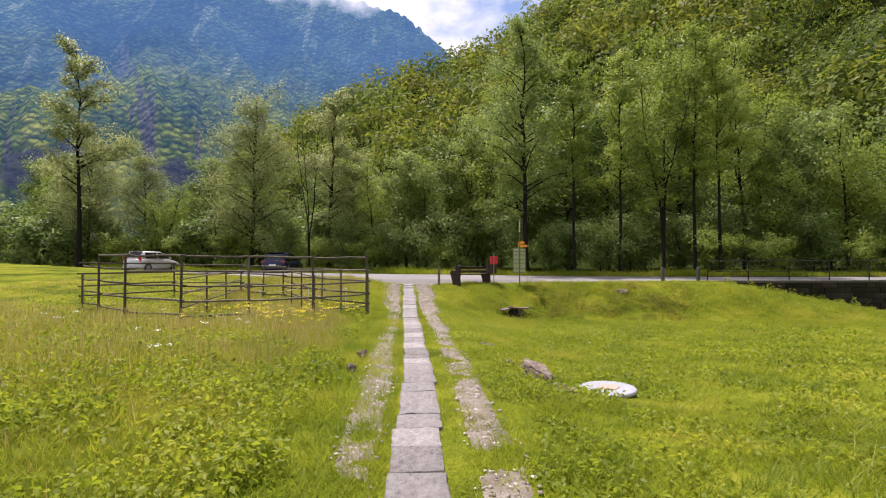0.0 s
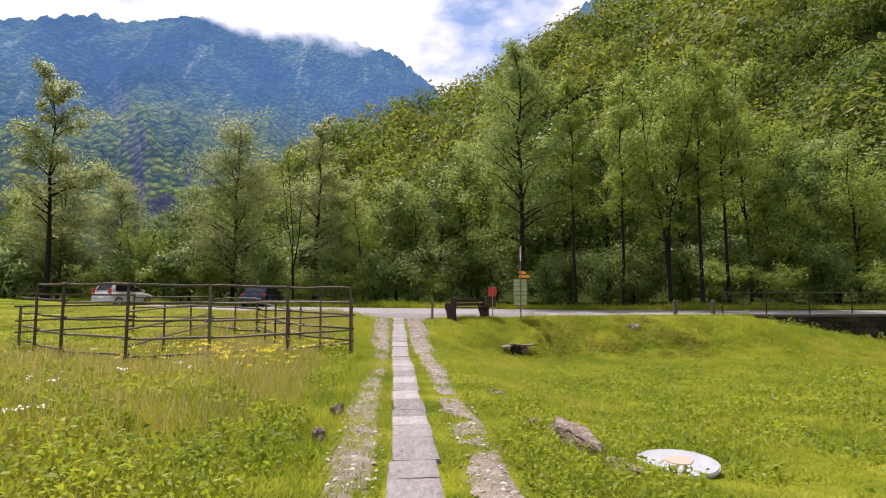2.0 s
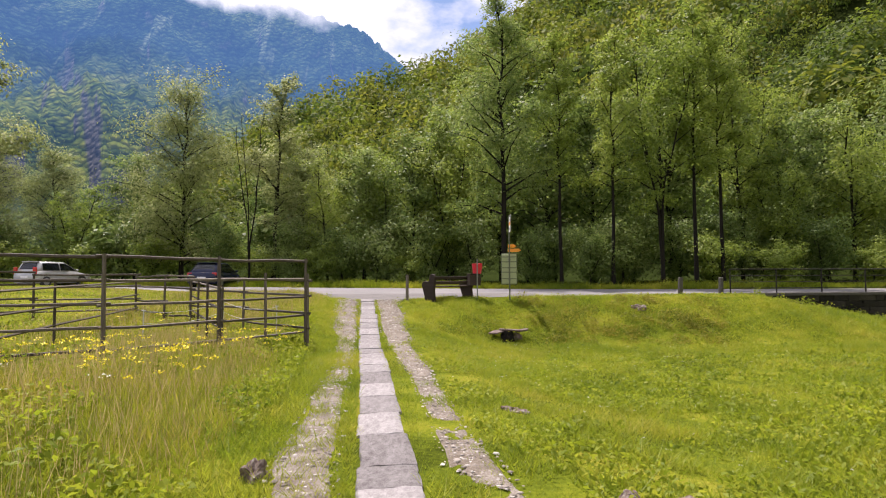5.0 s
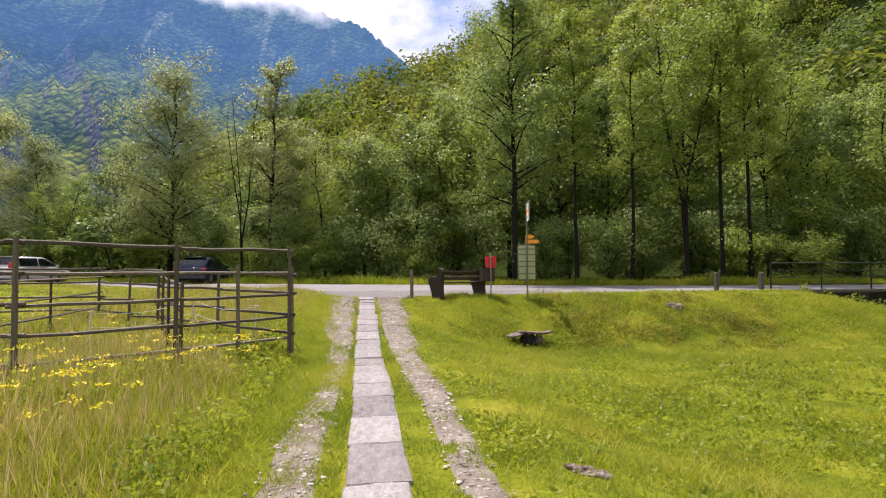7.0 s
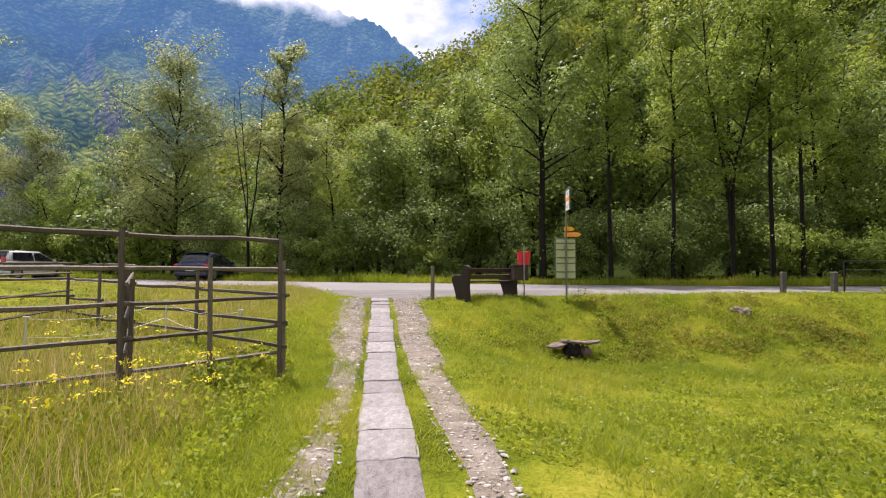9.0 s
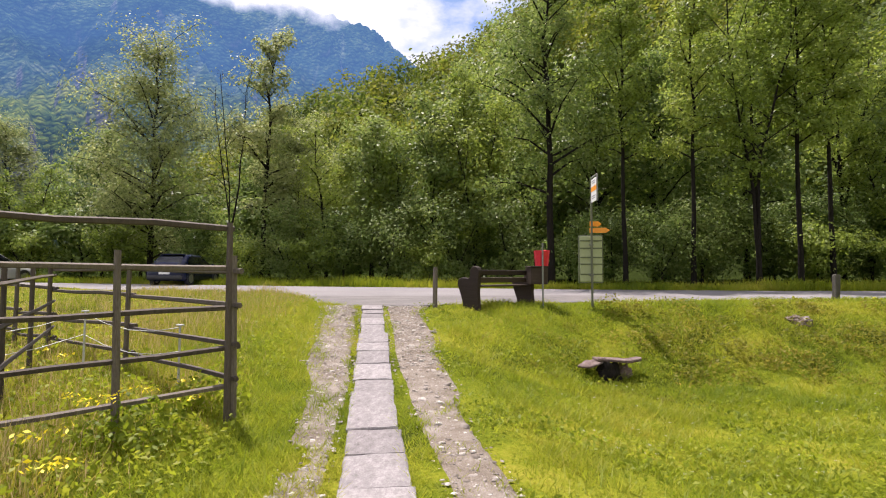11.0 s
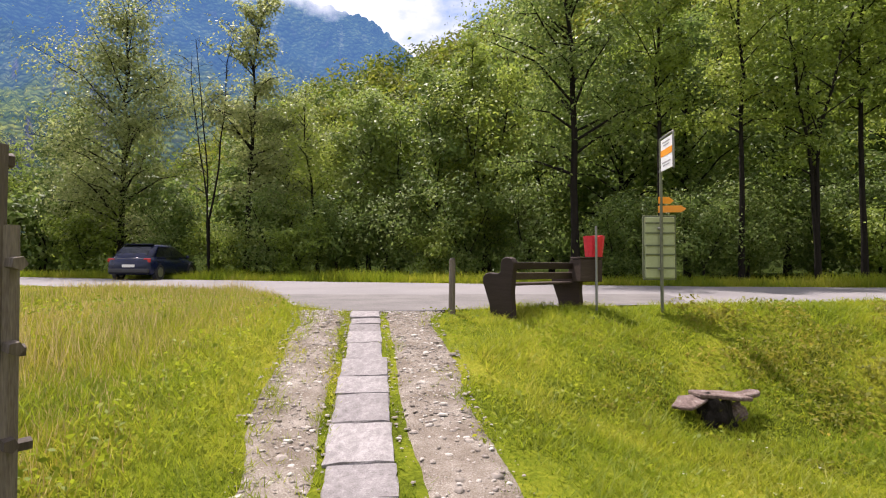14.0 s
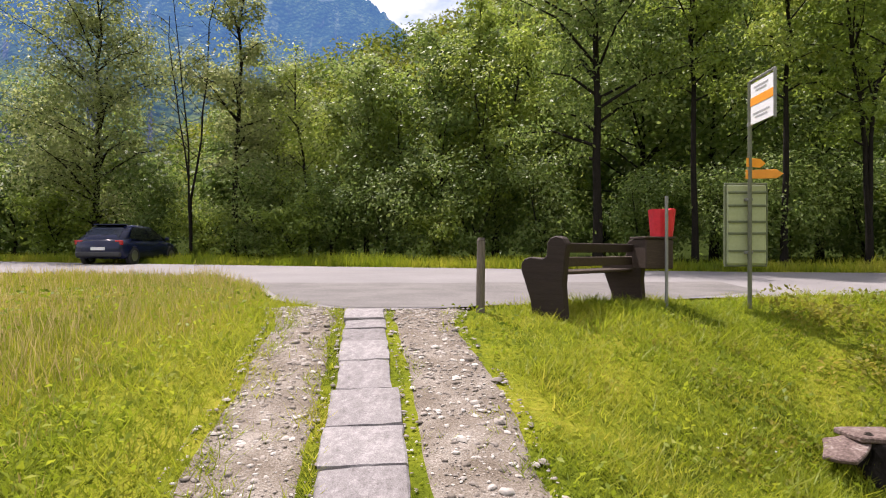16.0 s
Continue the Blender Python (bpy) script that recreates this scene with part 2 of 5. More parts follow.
def road_z(x, y):
    return 0.58 + 0.012 * (np.clip(y, 24, 60) - 26) + 0.004 * np.clip(-x - 4, 0, 60)


def wavy(x, y, s, seed):
    r = np.random.RandomState(seed)
    z = 0
    for k in range(6):
        a, p, f = r.uniform(0, 6.28), r.uniform(0, 6.28), s * 1.6 ** k
        z = z + np.sin((x * np.cos(a) + y * np.sin(a)) * f + p) / 1.5 ** k
    return z / 2.5


def cloudy(x, y, seed, octaves=5, gain=0.5):
    """Fractal value noise, -1 to 1."""
    g = np.random.RandomState(seed).uniform(-1, 1, (128, 128))
    x, y = np.asarray(x, dtype=float), np.asarray(y, dtype=float)
    z, amp, tot = 0, 1.0, 0
    for k in range(octaves):
        xi, yi = np.floor(x).astype(int), np.floor(y).astype(int)
        fx, fy = x - xi, y - yi
        fx, fy = fx * fx * (3 - 2 * fx), fy * fy * (3 - 2 * fy)
        a, b = g[yi % 128, xi % 128], g[yi % 128, (xi + 1) % 128]
        c, d = g[(yi + 1) % 128, xi % 128], g[(yi + 1) % 128, (xi + 1) % 128]
        z = z + amp * ((a + (b - a) * fx) * (1 - fy) + (c + (d - c) * fx) * fy)
        tot, amp, x, y = tot + amp, amp * gain, x * 2.03 + 17.3, y * 2.03 + 5.1
    return z / tot * 1.6


SKY_RIGHT = ((-30, 0.02), (-24, 0.06), (-17, 0.19), (-10.7, 0.262), (-4, 0.308), (3.9, 0.355), (6.5, 0.385), (10, 0.43), (15, 0.47), (20, 0.50), (27.5, 0.54), (40, 0.62), (60, 0.6), (90, 0.5), (140, 0.3))


def hill(x, y):
    """The wooded hillside across the road."""
    b, r = np.degrees(np.arctan2(x, y)), np.hypot(x, y)
    e = np.interp(b, [p[0] for p in SKY_RIGHT], [p[1] for p in SKY_RIGHT])
    r0 = np.interp(b, (-30, 0, 25, 50, 90), (150, 105, 62, 60, 60))
    far = np.interp(b, (-30, 0, 25, 60), (330, 300, 300, 260))
    t = np.clip((r - r0) / (far - r0), 0, 1)
    z = e * far * (0.93 * t + 0.07 * t * t)
    return np.where(r > r0, z * (1 + 0.05 * wavy(x, y, 0.03, 5) * np.clip(3 - 3 * t, 0, 1)), 0)


def ground(x, y):
    x, y = np.asarray(x, dtype=float), np.asarray(y, dtype=float)
    mid = np.interp(y, (-10, 4, 8, 14, 18, 20, 22, 24, 25, 26.5), (0.0, 0.0, -0.03, -0.2, -0.28, -0.18, 0.1, 0.40, 0.53, 0.57))
    bank = np.interp(y, (-10, 2, 8, 14, 20, 22.6, 23.2, 24.3, 25.07, 25.7, 26.6), (0.1, 0.0, -0.36, -0.60, -0.84, -0.80, -0.55, -0.05, 0.32, 0.55, 0.6))
    knoll = np.interp(y, (-10, 2, 8, 14, 20, 21.5, 22.3, 23.0, 23.6, 24.4, 25.0, 26.6), (0.1, -0.02, -0.36, -0.54, -0.72, -0.62, -0.48, -0.12, 0.18, 0.50, 0.57, 0.6))
    bank = knoll + (bank - knoll) * steps(x, 1.0, 3.6)
    low = np.interp(y, (-10, 2, 8, 14, 20, 26, 40), (0.1, 0.0, -0.36, -0.6, -0.9, -1.1, -1.2))
    right = bank + (low - bank) * np.clip((x - 12.8) / 9.9, 0, 1) * steps(x, 11.5, 14.5)
    left = np.interp(y, (-10, 8, 14, 18, 22, 26, 30, 40), (0.08, 0.02, -0.08, -0.14, 0.12, 0.42, 0.62, 0.8))
    left = left + 0.03 * np.clip(-x - 8, 0, 30)
    d = x - path_x(y)
    z = mid + (right - mid) * steps(d, 0.8, 3.6) + (left - mid) * steps(-d, 0.9, 3.6)
    z = z + 0.035 * wavy(x, y, 0.7, 3) * steps(np.abs(d), 1.2, 2.5)
    near, far = road_edge(x, ROAD_NEAR), road_edge(x, ROAD_FAR)
    rz = road_z(x, y)
    t = steps(y, near - 1.0, near - 0.1)
    t = np.where(x > 13.2, (y > near + 0.14) * 1.0, t)
    z = z + (rz - 0.02 - z) * t
    z = np.where((y > near - 0.02) & (y < far + 0.02), rz - 0.09, z)
    z = np.where(y >= far, rz - 0.0 + 0.01 * (y - far), z)
    return z + hill(x, y)


def axis(lo, hi, step, reach):
    a = list(np.arange(lo, hi + 1e-6, step))
    s, p, q = step, lo, hi
    while max(-p, q) < reach:
        s *= 1.22
        p, q = p - s, q + s
        a = [p] + a + [q]
    return np.array(a)


def grid_mesh(name, xs, ys, zf, mat):
    gx, gy = np.meshgrid(xs, ys)
    v = np.stack([gx.ravel(), gy.ravel(), zf(gx, gy).ravel()], 1)
    nx, ny = len(xs), len(ys)
    i = (np.arange(ny - 1)[:, None] * nx + np.arange(nx - 1)[None]).ravel()
    return mesh_np(name, v, np.stack([i, i + 1, i + nx + 1, i + nx], 1), mat, True)


ground_ob = tagged(new("ground", grid_mesh("ground", axis(-20, 22, 0.3, 2600), axis(-4, 46, 0.3, 2600), ground, M_GROUND)), "green alpine meadow ground with bare soil", "ground", kind="structure")
ground_ob.data.materials.append(M_HILLSOIL_SHADE)
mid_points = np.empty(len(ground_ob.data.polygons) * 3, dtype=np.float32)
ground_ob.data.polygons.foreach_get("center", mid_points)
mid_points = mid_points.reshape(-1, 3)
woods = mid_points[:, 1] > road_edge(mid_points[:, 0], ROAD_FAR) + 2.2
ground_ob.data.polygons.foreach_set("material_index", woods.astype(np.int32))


def road_mesh():
    xs = np.concatenate([np.linspace(-70, -20, 40), np.linspace(-19.5, 20, 130), np.linspace(21, 60, 30)])
    t = np.linspace(0, 1, 30)
    gx = np.repeat(xs[:, None], 30, 1)
    jag = 0.10 * wavy(xs, xs * 0, 2.2, 9)
    n, f = road_edge(xs, ROAD_NEAR) + jag, road_edge(xs, ROAD_FAR) + 0.08 * wavy(xs, xs * 0 + 3, 2.0, 19)
    gy = n[:, None] + (f - n)[:, None] * t[None]
    v = np.stack([gx.ravel(), gy.ravel(), road_z(gx, gy).ravel()], 1)
    i = (np.arange(len(xs) - 1)[:, None] * 30 + np.arange(29)[None]).ravel()
    return mesh_np("road", v, np.stack([i, i + 30, i + 31, i + 1], 1), M_ASPHALT, True)


def apron_mesh():
    """The older, patched asphalt between the path's end and the road."""
    t, yy = np.linspace(0, 1, 40), np.linspace(25.28, 29.7, 16)
    lo = np.interp(yy, (25.2, 26.4, 28.6, 29.6), (-1.85, -2.95, -3.8, -4.5)) + 0.1
    hi = np.interp(yy, (25.2, 25.8, 26.5, 27.4, 29.6), (-0.6, 0.7, 3.4, 5.0, 5.6))
    x = lo[:, None] + (hi - lo)[:, None] * t[None]
    y = np.repeat(yy[:, None], 40, 1) + 0.2 * wavy(x, x * 0, 1.1, 12) * (yy[:, None] - 25.28) / 4.4
    v = np.stack([x.ravel(), y.ravel(), road_z(x, y).ravel() + 0.005], 1)
    i = (np.arange(15)[:, None] * 40 + np.arange(39)[None]).ravel()
    return mesh_np("apron", v, np.stack([i, i + 1, i + 41, i + 40], 1), M_APRON, True)


tagged(new("pavement", apron_mesh()), "darker patched asphalt apron at the path's end", "pavement", kind="structure")
tagged(new("road", road_mesh()), "pale grey worn asphalt country road", "road", kind="structure")


# ---- trees ----
def tube(path, radii, sides=6):
    """Verts and quads of a tapering tube along a path."""
    path = [Vector(p) for p in path]
    vs, fs = [], []
    for i, p in enumerate(path):
        d = (path[min(i + 1, len(path) - 1)] - path[max(i - 1, 0)]).normalized()
        a = d.cross(Vector((0.3, 1, 0.2))).normalized()
        b = d.cross(a)
        for k in range(sides):
            t = 6.2832 * k / sides
            vs.append(p + (a * math.cos(t) + b * math.sin(t)) * radii[i])
    for i in range(len(path) - 1):
        for k in range(sides):
            k2 = (k + 1) % sides
            fs.append((i * sides + k, i * sides + k2, (i + 1) * sides + k2, (i + 1) * sides + k))
    return vs, fs


def leaf_quads(at, size, rng, droop=0.3, out=None):
    """Diamond leaves at the given places, turned at random, mostly facing up."""
    n = len(at)
    nor = rng.normal(size=(n, 3))
    if out is None:
        nor[:, 2] += 0.9
    else:
        nor = nor * 0.55 + out
    nor /= np.linalg.norm(nor, axis=1)[:, None]
    u = np.cross(nor, rng.normal(size=(n, 3)))
    u /= np.linalg.norm(u, axis=1)[:, None] + 1e-9
    w = np.cross(nor, u)
    s = (size * rng.uniform(0.6, 1.4, n))[:, None]
    bend = nor * s * droop * 0.5
    v = np.stack([at - u * s, at + w * s * 0.5 + bend, at + u * s, at - w * s * 0.5 + bend], 1).reshape(-1, 3)
    return v, np.arange(4 * n).reshape(-1, 4)


def tree_meshes(name, seed, height, base, width, limbs, leaves, size, leaf_mat, trunk_r=0.14, forks=1, tip=0.25, lean=0.03, belly=0.35, puff=1.0):
    """A trunk with limbs and twigs, and a crown of leaves clumped about the twigs."""
    rng = np.random.RandomState(seed)
    rnd = random.Random(seed)
    tv, tf, anchors = [], [], []

    def add(path, radii, sides):
        v, f = tube(path, radii, sides)
        o = len(tv)
        tv.extend(v)
        tf.extend([tuple(i + o for i in q) for q in f])

    for fork in range(forks):
        ang = 6.28 * fork / max(forks, 1) + rnd.uniform(0, 1)
        out = 0 if forks == 1 else width * 0.32
        hgt = height * (1 if fork == 0 else rnd.uniform(0.78, 0.95))
        trunk = []
        px, py = rnd.uniform(-lean, lean) * hgt, rnd.uniform(-lean, lean) * hgt
        for i in range(10):
            t = i / 9
            o = out * max(0.0, t - 0.22 - 0.1 * fork) ** 0.8
            trunk.append(Vector((px * t + o * math.cos(ang) + rnd.uniform(-1, 1) * 0.012 * hgt * t, py * t + o * math.sin(ang) + rnd.uniform(-1, 1) * 0.012 * hgt * t, hgt * t * 0.97 - 0.25 * (i == 0))))
        add(trunk, [trunk_r * (1 if fork == 0 else 0.75) * (1.25 if i == 0 else 1.0) * (1 - i / 9.6) + 0.012 for i in range(10)], 8)
        for k in range(limbs // forks):
            t = base + (1 - base) * ((k + rnd.random()) / (limbs / forks)) ** 0.9
            s = trunk[min(int(t * 9), 8)].lerp(trunk[min(int(t * 9) + 1, 9)], t * 9 % 1)
            u = (t - base) / (1 - base)
            shape = (tip + (1 - tip) * (1 - u)) * min(1, 0.45 + u / max(belly, 0.01) * 0.55)
            reach = width * 0.5 * shape * rnd.uniform(0.5, 1.3)
            a = rnd.uniform(0, 6.283)
            rise = rnd.uniform(0.25, 0.85) * reach * (0.6 + 0.9 * u)
            end = s + Vector((math.cos(a) * reach, math.sin(a) * reach, rise))
            mid = s.lerp(end, 0.5) + Vector((rnd.uniform(-0.1, 0.1) * reach, rnd.uniform(-0.1, 0.1) * reach, 0.12 * reach))
            r = trunk_r * (0.42 - 0.25 * u)
            add([s, mid, end], [r, r * 0.6, 0.01], 5)
            for q in range(6):
                w = 0.3 + 0.7 * (q + rnd.random()) / 6
                p = s.lerp(mid, w * 2) if w < 0.5 else mid.lerp(end, w * 2 - 1)
                e = p + Vector((rnd.uniform(-1, 1), rnd.uniform(-1, 1), rnd.uniform(-0.35, 0.75))) * reach * 0.34
                if q % 2:
                    add([p, e], [r * 0.3, 0.005], 3)
                anchors.append((*e, (0.085 * reach + 0.15) * puff))
                anchors.append((*p.lerp(e, 0.5), (0.065 * reach + 0.13) * puff))
        anchors.append((*trunk[-1], 0.4))
    anchors = np.array(anchors)
    weight = anchors[:, 3] ** 1.8
    pick = anchors[rng.choice(len(anchors), leaves, p=weight / weight.sum())]
    at = pick[:, :3] + rng.normal(size=(leaves, 3)) * pick[:, 3:] * np.array([1, 1, 0.75])
    away = (at - pick[:, :3]) / pick[:, 3:] * 0.5 + (at - np.array([0, 0, height * 0.45])) / np.array([width * 0.5, width * 0.5, height * 0.5]) * 0.7
    lv, lf = leaf_quads(at, size, rng, 0.3, away + np.array([0, 0, 0.45]))
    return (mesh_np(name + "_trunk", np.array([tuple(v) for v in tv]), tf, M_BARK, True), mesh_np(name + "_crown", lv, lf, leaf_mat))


def make_tree(name, meshes, m, label, category="tree", group="roadside trees"):
    t = thing(name, m, label, category, group)
    for n, me in zip(("trunk", "crown"), meshes):
        new(n, me).parent = t
    return t


def stand(x, y, turn=0.0, s=1.0, sz=None):
    z = float(ground(x, y))
    return Matrix.Translation((x, y, z - 0.05)) @ pose(0, 0, 0, 0, 0, turn) @ Matrix.Diagonal((s, s, sz or s, 1))


BIRCH = tree_meshes("tall_tree", 11, 17.5, 0.22, 9.5, 50, 21000, 0.078, M_LEAF, 0.17, tip=0.22)
FORKED = tree_meshes("forked_tree", 12, 16.0, 0.30, 8.0, 44, 13000, 0.085, M_LEAF_LIME, 0.105, forks=3, tip=0.35)
SLIM = tree_meshes("slim_tree", 13, 16.5, 0.38, 6.0, 34, 9000, 0.085, M_LEAF_LIME, 0.115, tip=0.3)
PALE = tree_meshes("pale_tree", 24, 14.2, 0.08, 10.5, 66, 27000, 0.085, M_LEAF_PALE, 0.16, tip=0.26, belly=0.45, puff=1.6)
OPEN = tree_meshes("open_tree", 15, 19.0, 0.26, 8.5, 34, 9000, 0.125, M_LEAF_PALE, 0.2, tip=0.25)
ROUND = tree_meshes("round_tree", 16, 10.5, 0.10, 8.0, 46, 9500, 0.112, M_LEAF, 0.14, tip=0.25, puff=1.25)
LIME = tree_meshes("lime_tree", 17, 12.0, 0.14, 7.5, 46, 10000, 0.100, M_LEAF_LIME, 0.13, tip=0.2, forks=2, puff=1.3)
BUSH = tree_meshes("bush", 18, 3.6, 0.03, 4.2, 30, 6400, 0.078, M_LEAF, 0.05, tip=0.5, forks=3, puff=1.3)
BUSH_BACK = tree_meshes("back_bush", 28, 3.6, 0.03, 4.2, 24, 2300, 0.14, M_LEAF, 0.05, tip=0.5, forks=3)
BARE = tree_meshes("bare_tree", 33, 12.5, 0.30, 4.6, 30, 160, 0.07, M_LEAF_PALE, 0.05, forks=3, tip=0.4)
BUSH_LIME = tree_meshes("lime_bush", 19, 2.6, 0.03, 3.6, 26, 5000, 0.075, M_LEAF_LIME, 0.04, tip=0.5, forks=3)

TREES = (
    ("ash_tree", BIRCH, "tall dark-green tree with open crown behind the road", ((5.6, 37.3, 20, 1.0),)),
    ("forked_tree", FORKED, "tall tree with forked dark trunks and airy light-green crown", ((14.5, 36.0, 40, 1.0), (22.5, 41, 200, 1.05))),
    ("slim_tree", SLIM, "slim tall tree with bare lower trunk and light crown", ((16.7, 36.4, 0, 1.02), (18.7, 37.0, 120, 0.97), (8.8, 36.7, 77, 0.9), (11.7, 36.3, 250, 0.9), (2.2, 43.5, 31, 0.75))),
    ("willow_tree", PALE, "dense grey-green willow tree beside the road", ((-15.8, 45.4, 0, 0.98), (-7.6, 46.5, 130, 0.70), (-27, 50, 220, 0.72), (-33, 51, 20, 0.85))),
    ("poplar_tree", OPEN, "tall thin-crowned tree with sparse pale leaves", ((-30.2, 45.6, 0, 1.0), (-9.5, 45.6, 200, 0.78))),
    ("bare_tree", BARE, "slim bare tree with dead grey twigs among the willows", ((-10.45, 42.9, 30, 1.0),)),
    ("round_tree", ROUND, "dense mid-green broadleaf tree in the wood edge", ((-3.0, 44.6, 10, 0.88), (0.4, 43.4, 140, 0.95), (9.6, 42.8, 80, 1.15), (12.8, 42.5, 300, 1.2), (19, 44, 30, 1.25), (26, 42, 170, 1.1), (31, 44, 260, 1.2), (-22, 52, 45, 0.95), (-12, 53, 100, 0.8), (38, 42, 15, 1.25), (3.4, 46, 330, 1.05), (-37, 55, 200, 1.0), (45, 50, 10, 1.4), (-45, 62, 10, 1.1))),
    ("lime_tree", LIME, "light-green broadleaf tree in the wood edge", ((-1.4, 44.2, 60, 0.78), (-5.4, 43.4, 220, 0.72), (2.6, 41.6, 10, 0.88), (23.5, 38.6, 90, 0.7), (28.6, 38.8, 190, 0.92), (34, 39, 280, 0.95), (-18.5, 50, 0, 0.72), (7.2, 47, 150, 1.2), (16.2, 48, 240, 1.2), (-24, 47, 10, 0.6), (-41, 58, 110, 0.9), (42, 44, 99, 1.1))),
    ("bush", BUSH, "dense dark-green bush at the road's far side", ((-13, 45.2, 60, 1.1), (-7.4, 43.2, 200, 1.0), (-4.2, 41.3, 20, 0.9), (-2, 41.4, 300, 1.0), (1.6, 40.2, 180, 1.0), (4.2, 39.6, 80, 1.0), (9.3, 39.6, 100, 0.9), (7.6, 38.4, 220, 0.8), (10.6, 37, 330, 0.85), (12.9, 37.8, 10, 1.0), (20.2, 39.6, 10, 1.1), (25, 37, 70, 1.0), (30.5, 36.9, 130, 1.0), (35, 37, 170, 1.1), (16, 43.5, 40, 1.5), (17.4, 39.6, 60, 1.0), (14.2, 39.8, 130, 1.1), (23.2, 40, 10, 1.2))),
    ("woodland_bush", BUSH_BACK, "dense dark-green bush deeper in the wood", ((-20.5, 47, 0, 1.2), (-25, 47.6, 50, 1.0), (-31.5, 51, 200, 1.2), (-36, 53, 30, 1.2), (-42, 56, 80, 1.3), (-36, 49, 30, 1.2), (-40, 51, 90, 1.3), (-45, 53, 140, 1.3), (-50, 56, 200, 1.4), (-32.5, 47.6, 20, 1.0), (22, 46, 90, 1.6), (27.5, 45.5, 10, 1.5), (33, 47, 300, 1.7), (39, 48, 200, 1.7), (9, 46, 55, 1.5), (3, 47.5, 155, 1.5), (-4, 48, 255, 1.5), (-10, 49.5, 5, 1.5), (-17, 51, 75, 1.6), (-25, 53.5, 125, 1.6), (45, 47, 10, 1.7))),
    ("light_green_bush", BUSH_LIME, "light-green bush at the road's far side", ((-10.4, 44.4, 0, 0.9), (-5.8, 41, 90, 0.9), (0.2, 40.4, 60, 0.8), (18.4, 37.6, 200, 1.1), (22, 36.6, 10, 0.9), (27.6, 36.3, 20, 0.9), (33, 36.2, 100, 0.9), (-17.6, 45.4, 120, 1.2), (-23.2, 46.2, 170, 1.1), (-28, 48, 10, 1.0))),
)
for name, meshes, label, spots in TREES:
    first = None
    for x, y, turn, s in spots:
        m = stand(x, y, turn, s)
        if first is None:
            first = make_tree(name, meshes, m, label, "bush" if "bush" in name else "tree", name.replace("_", " ") + "s")
        else:
            c = copy_thing(first, Matrix())
            c.matrix_basis = m


# ---- the wooded hillside and the mountain ----
def canopy(name, n, seed, rlo, rhi, blo, bhi, size, leaves, leaf, mat):
    """Rounded tree crowns of uneven height on the slope, each a shell of leaf clumps."""
    rng = np.random.RandomState(seed)
    b = np.radians(rng.uniform(blo, bhi, n))
    r = rlo + (rhi - rlo) * rng.uniform(0, 1, n) ** 0.7
    x, y = r * np.sin(b), r * np.cos(b)
    z = hill(x, y)
    keep = z > 1.5
    x, y, z = x[keep], y[keep], z[keep]
    s = size * rng.uniform(0.55, 1.6, len(x)) * (0.8 + 0.0018 * np.hypot(x, y))
    z = z + rng.uniform(-1.0, 2.6, len(x)) * s / size
    c = np.repeat(np.stack([x, y, z], 1), leaves, 0)
    ss = np.repeat(s, leaves)
    d = rng.normal(size=(len(c), 3))
    d /= np.linalg.norm(d, axis=1)[:, None]
    d[:, 2] = np.abs(d[:, 2]) * 1.25 - 0.2
    lobes = 1 + 0.24 * np.sin(d[:, 0] * 7 + c[:, 0]) * np.sin(d[:, 1] * 7 + c[:, 1]) + 0.12 * np.sin(d[:, 2] * 11 + c[:, 0])
    at = c + d * (ss * lobes * rng.uniform(0.74, 1.04, len(c)))[:, None] + np.array([0, 0, 1]) * ss[:, None] * 0.6
    v, f = leaf_quads(at, leaf * ss / size, rng, 0.2, d * 1.3 + np.array([0, 0, 0.15]))
    return mesh_np(name, v, f, mat)


for k, tone in enumerate(("deep green", "green", "olive-green")):
    tagged(new("hillside_forest", canopy("hillside_forest", 125, 21 + 10 * k, 62, 135, -27, 55, 4.2, 430, 0.30, HILL_MATS[k])), tone + " broadleaf trees at the foot of the steep hillside", "forest", kind="stuff")
    tagged(new("hillside_forest", canopy("upper_forest", 440, 22 + 10 * k, 130, 335, -27, 55, 5.0, 150, 0.56, HILL_MATS[k])), tone + " broadleaf trees covering the steep hillside", "forest", kind="stuff")


